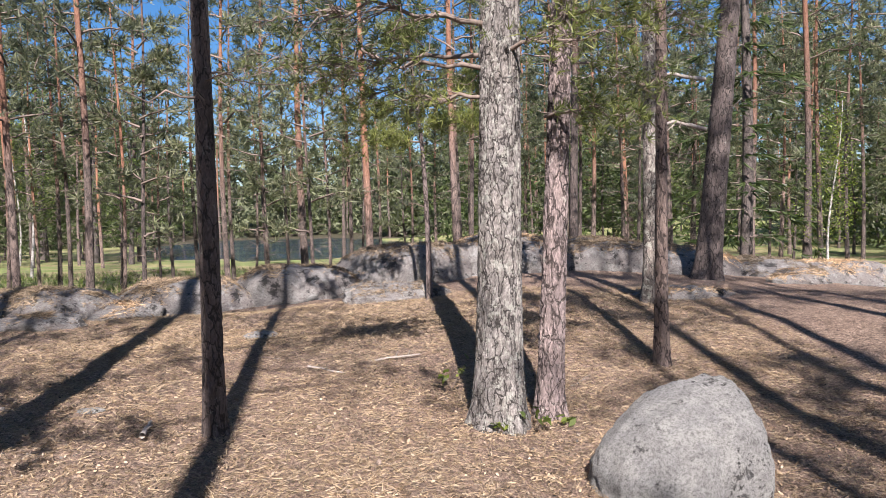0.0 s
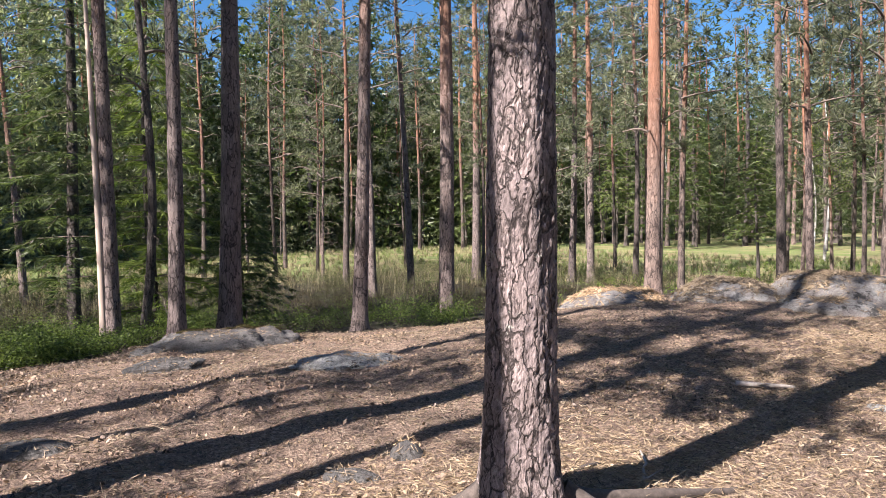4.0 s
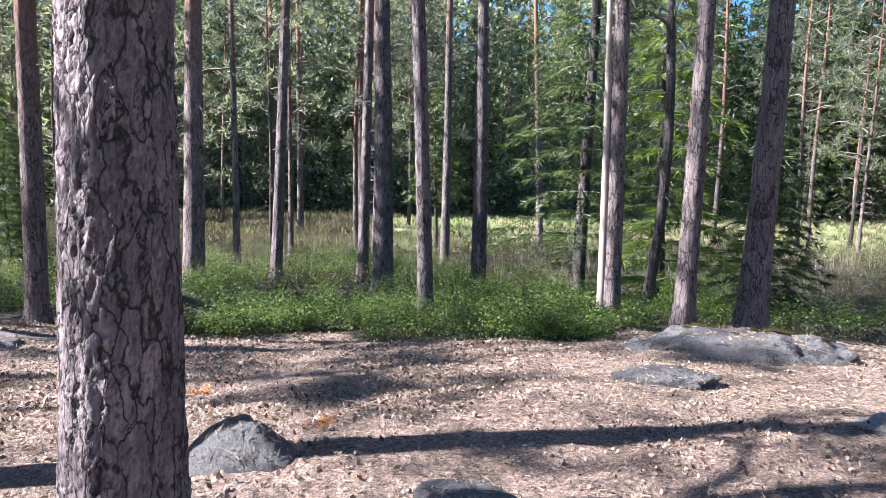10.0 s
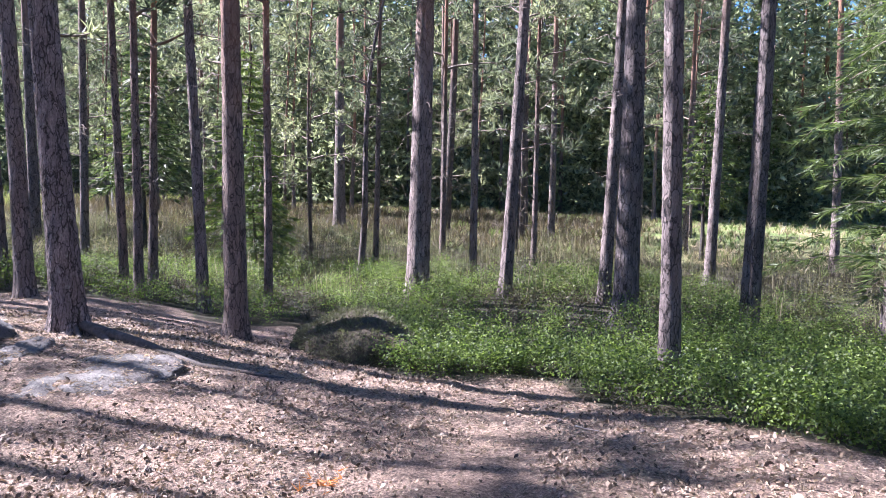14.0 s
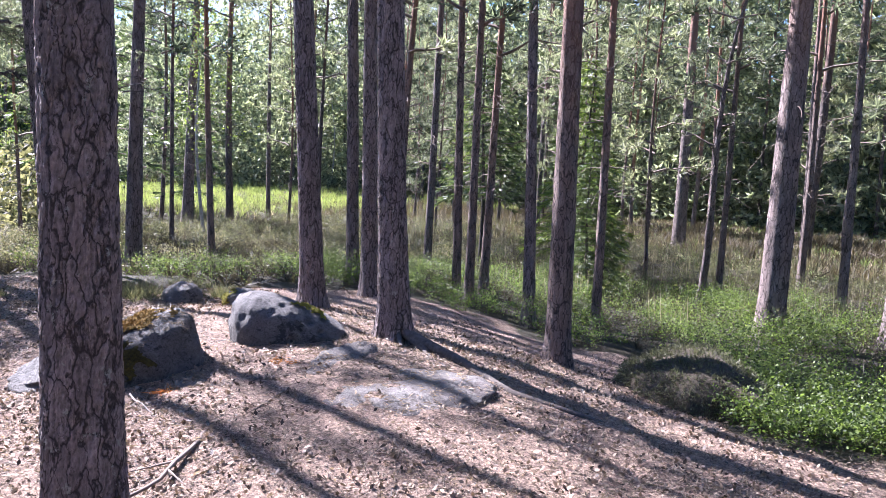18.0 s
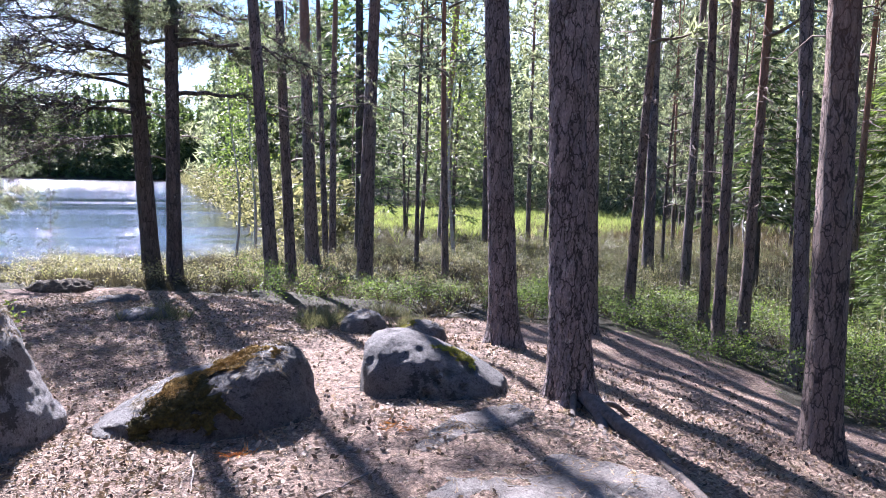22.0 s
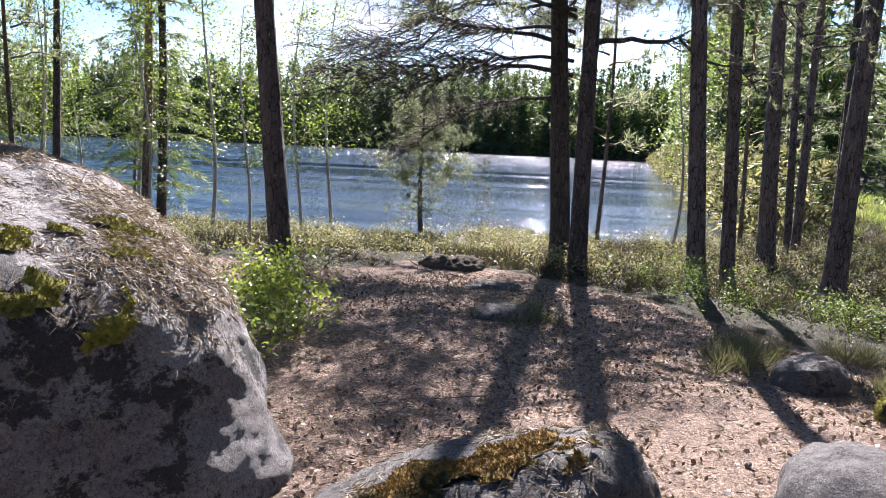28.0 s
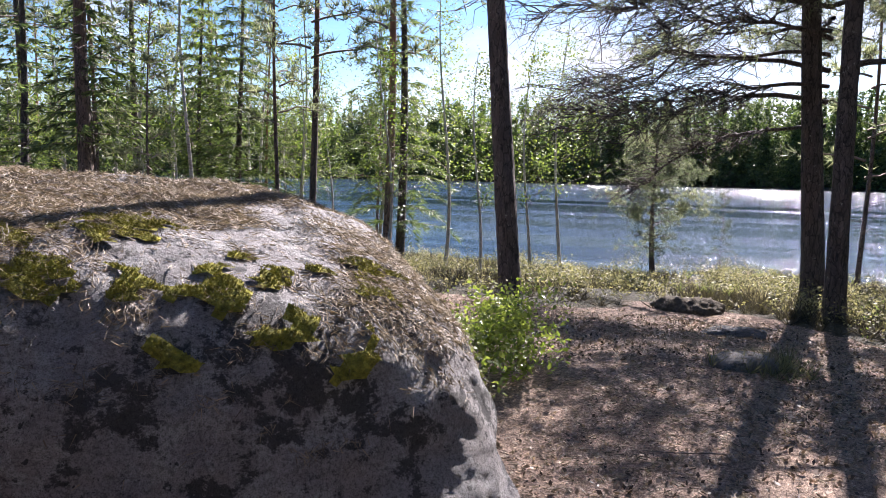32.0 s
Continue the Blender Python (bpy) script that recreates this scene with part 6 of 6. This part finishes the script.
chips = settle(scatter(lr, 26000, -12.6, 0.5, -11.0, 5.0, lambda x, y: litw(x, y) * (0.35 + 0.65 * soft(-y - 0.5 * x, 0.5, 3.0)), 1.3, 25), 0.014)
v, f = leaves(lr, chips, 0.019, 0.0)
stuff("bark_chips", v, f, CHIP, "curled chips of bark and cone scales on the ground", "litter")


def cone_mesh():
    bm = bmesh.new()
    bmesh.ops.create_uvsphere(bm, u_segments=9, v_segments=8, radius=0.016)
    for w in bm.verts:
        a, k = math.atan2(w.co.y, w.co.x), w.co.z / 0.016
        g = 1 + 0.22 * math.cos(5 * a + 6 * k)
        w.co = Vector((w.co.x * g * (1 - 0.25 * k), w.co.y * g * (1 - 0.25 * k), w.co.z * 1.35))
    me = bpy.data.meshes.new("pine_cone")
    bm.to_mesh(me)
    bm.free()
    me.materials.append(CONE)
    return me


cone = cone_mesh()
for p in settle(scatter(lr, 300, -9.5, 0.5, -8.5, 4.5, litw, 0.9, 24), 0.014):
    c = new("pine_cone", cone)
    c.location = p
    c.rotation_euler = (radians(90) + lr.normal() * 0.3, lr.uniform(0, 6.28), lr.uniform(0, 6.28))
    c.scale = (lr.uniform(0.6, 1.0),) * 3
    tagged(c, "small dark fallen pine cone on the ground", "cone", "fallen pine cones")


def stick(name, x, y, length, turn, r, material, label, fork=0, lift=0.01, seed=0):
    """A fallen branch lying on the ground, with side twigs."""
    rng = np.random.default_rng(900 + seed)
    ob = thing(name, x, y, 0, label, "branch")
    t = np.linspace(-0.5, 0.5, 9)
    d = np.array([math.cos(radians(turn)), math.sin(radians(turn))])
    bow = np.cumsum(rng.normal(scale=0.02 * length, size=(9, 2)), 0)
    px, py = t * length * d[0] + bow[:, 0], t * length * d[1] + bow[:, 1]
    pts = np.stack([px, py, ground_z(px + x, py + y) + lift + r * 0.6], 1)
    part("stem", mesh_from("stem", *tubes([(pts, r * (1 - 0.5 * (t + 0.5)))], 7), material), ob)
    for k in range(fork):
        i = 3 + k % 5
        a = radians(turn) + (1 if k % 2 else -1) * rng.uniform(0.5, 0.9)
        ln = length * rng.uniform(0.2, 0.35)
        q = pts[i] + np.outer(np.linspace(0, 1, 5), (ln * math.cos(a), ln * math.sin(a), rng.uniform(0, 0.05)))
        part("twig", mesh_from("twig", *tubes([(q, np.linspace(r * 0.5, r * 0.15, 5))], 5), material), ob)
    return ob


stick("fallen_branch", -6.6, -3.1, 1.0, 35, 0.016, TWIG, "brown fallen branch lying on the needles", 2, seed=1)
stick("fallen_branch", -7.0, -4.15, 0.6, 80, 0.007, DEADWOOD, "thin pale fallen branch on the ground", 2, seed=2)
stick("fallen_branch", -7.6, -3.6, 0.45, 20, 0.006, TWIG, "thin dead twig on the ground", 1, seed=3)
stick("fallen_branch", -3.2, 0.9, 0.6, 70, 0.01, DEADWOOD, "thin dead twig on the ground", 2, seed=4)
stick("fallen_branch", 0.35, 6.6, 0.5, 25, 0.012, DEADWOOD, "grey fallen branch with bare twigs", 4, seed=5)
stick("fallen_branch", -0.25, 6.3, 0.4, -30, 0.012, DEADWOOD, "pale dead branch on the needles", 1, seed=6)
stick("fallen_branch", -2.2, 3.3, 0.8, 120, 0.012, DEADWOOD, "thin dead branch near the roots", 1, seed=7)
for i, p in enumerate(scatter(lr, 60, -10, 3, -10.5, 7.5, litw, 0.3, 40)):
    stick("twig", p[0], p[1], lr.uniform(0.15, 0.45), lr.uniform(0, 180), lr.uniform(0.003, 0.006), (DEADWOOD, TWIG)[i % 2], "small dry twig on the forest floor", 1 if i % 3 == 0 else 0, seed=20 + i)
for i, (x, y) in enumerate(((-7.42, -0.69), (-8.17, -4.2), (-6.2, 0.35), (-3.6, 1.4), (-7.3, -4.4))):
    c = settle(np.array([[x, y, gz(x, y)]]) + lr.normal(size=(26, 3)) * np.array([0.05, 0.05, 0.004]), 0.012)
    d = lr.normal(size=(26, 3)) * np.array([1, 1, 0.3])
    v, f = blades(lr, c, d, 0.3, 3, 0.07, 0.008)
    tagged(new("dead_pine_sprig", mesh_from("dead_pine_sprig", v, f, RUSTY, False)), "sprig of orange dead pine needles on the ground", "sprig", kind="stuff")


def sprout(x, y, h, n, seed):
    """A seedling of a few broad leaves on thin stalks."""
    rng = np.random.default_rng(seed)
    ob = thing("seedling", x, y, gz(x, y), "bright green broad-leaved seedling at a pine foot", "seedling", "seedlings at the pine foot")
    lines, cs = [], []
    for k in range(n):
        p, r = limb_line(rng, (0, 0, 0), rng.uniform(0, 6.28), h * rng.uniform(0.3, 0.6), 1.6, 0.3, 0.003, 5, 0.05)
        lines.append((p, r))
        cs += [p[3], p[4], p[4] + rng.normal(scale=0.02, size=3)]
    for line in lines:
        part("stalk", mesh_from("stalk", *tubes([line], 4), TWIG), ob)
    tagged(part("leaf_spray", mesh_from("leaf_spray", *leaves(rng, np.array(cs), 0.035, 0.8), BIRCH_LEAF, False), ob), kind="stuff")


for i, (x, y, h, n) in enumerate(((0.74, 5.83, 0.3, 6), (1.22, 5.0, 0.22, 6), (0.98, 5.0, 0.12, 5), (1.47, 5.1, 0.1, 4))):
    sprout(x, y, h, n, 950 + i)
boulder("stone", -0.98, 7.81, (0.2, 0.12, 0.06), 20, 71, ROCK_PALE, "small pale stone on the needle ground", power=2.0, rough=0.15, fine=0.006)
boulder("stone", -1.85, 5.41, (0.1, 0.06, 0.03), 0, 72, ROCK_PALE, "small pale stone on the needle ground", power=2.0, rough=0.15, fine=0.004)
stick("fallen_branch", -1.38, 4.96, 0.3, 100, 0.02, DEADWOOD, "short pale piece of bare root", 1, seed=91)
stick("fallen_branch", -2.62, 5.34, 0.35, 30, 0.022, DEADWOOD, "short weathered branch stub", 1, seed=92)
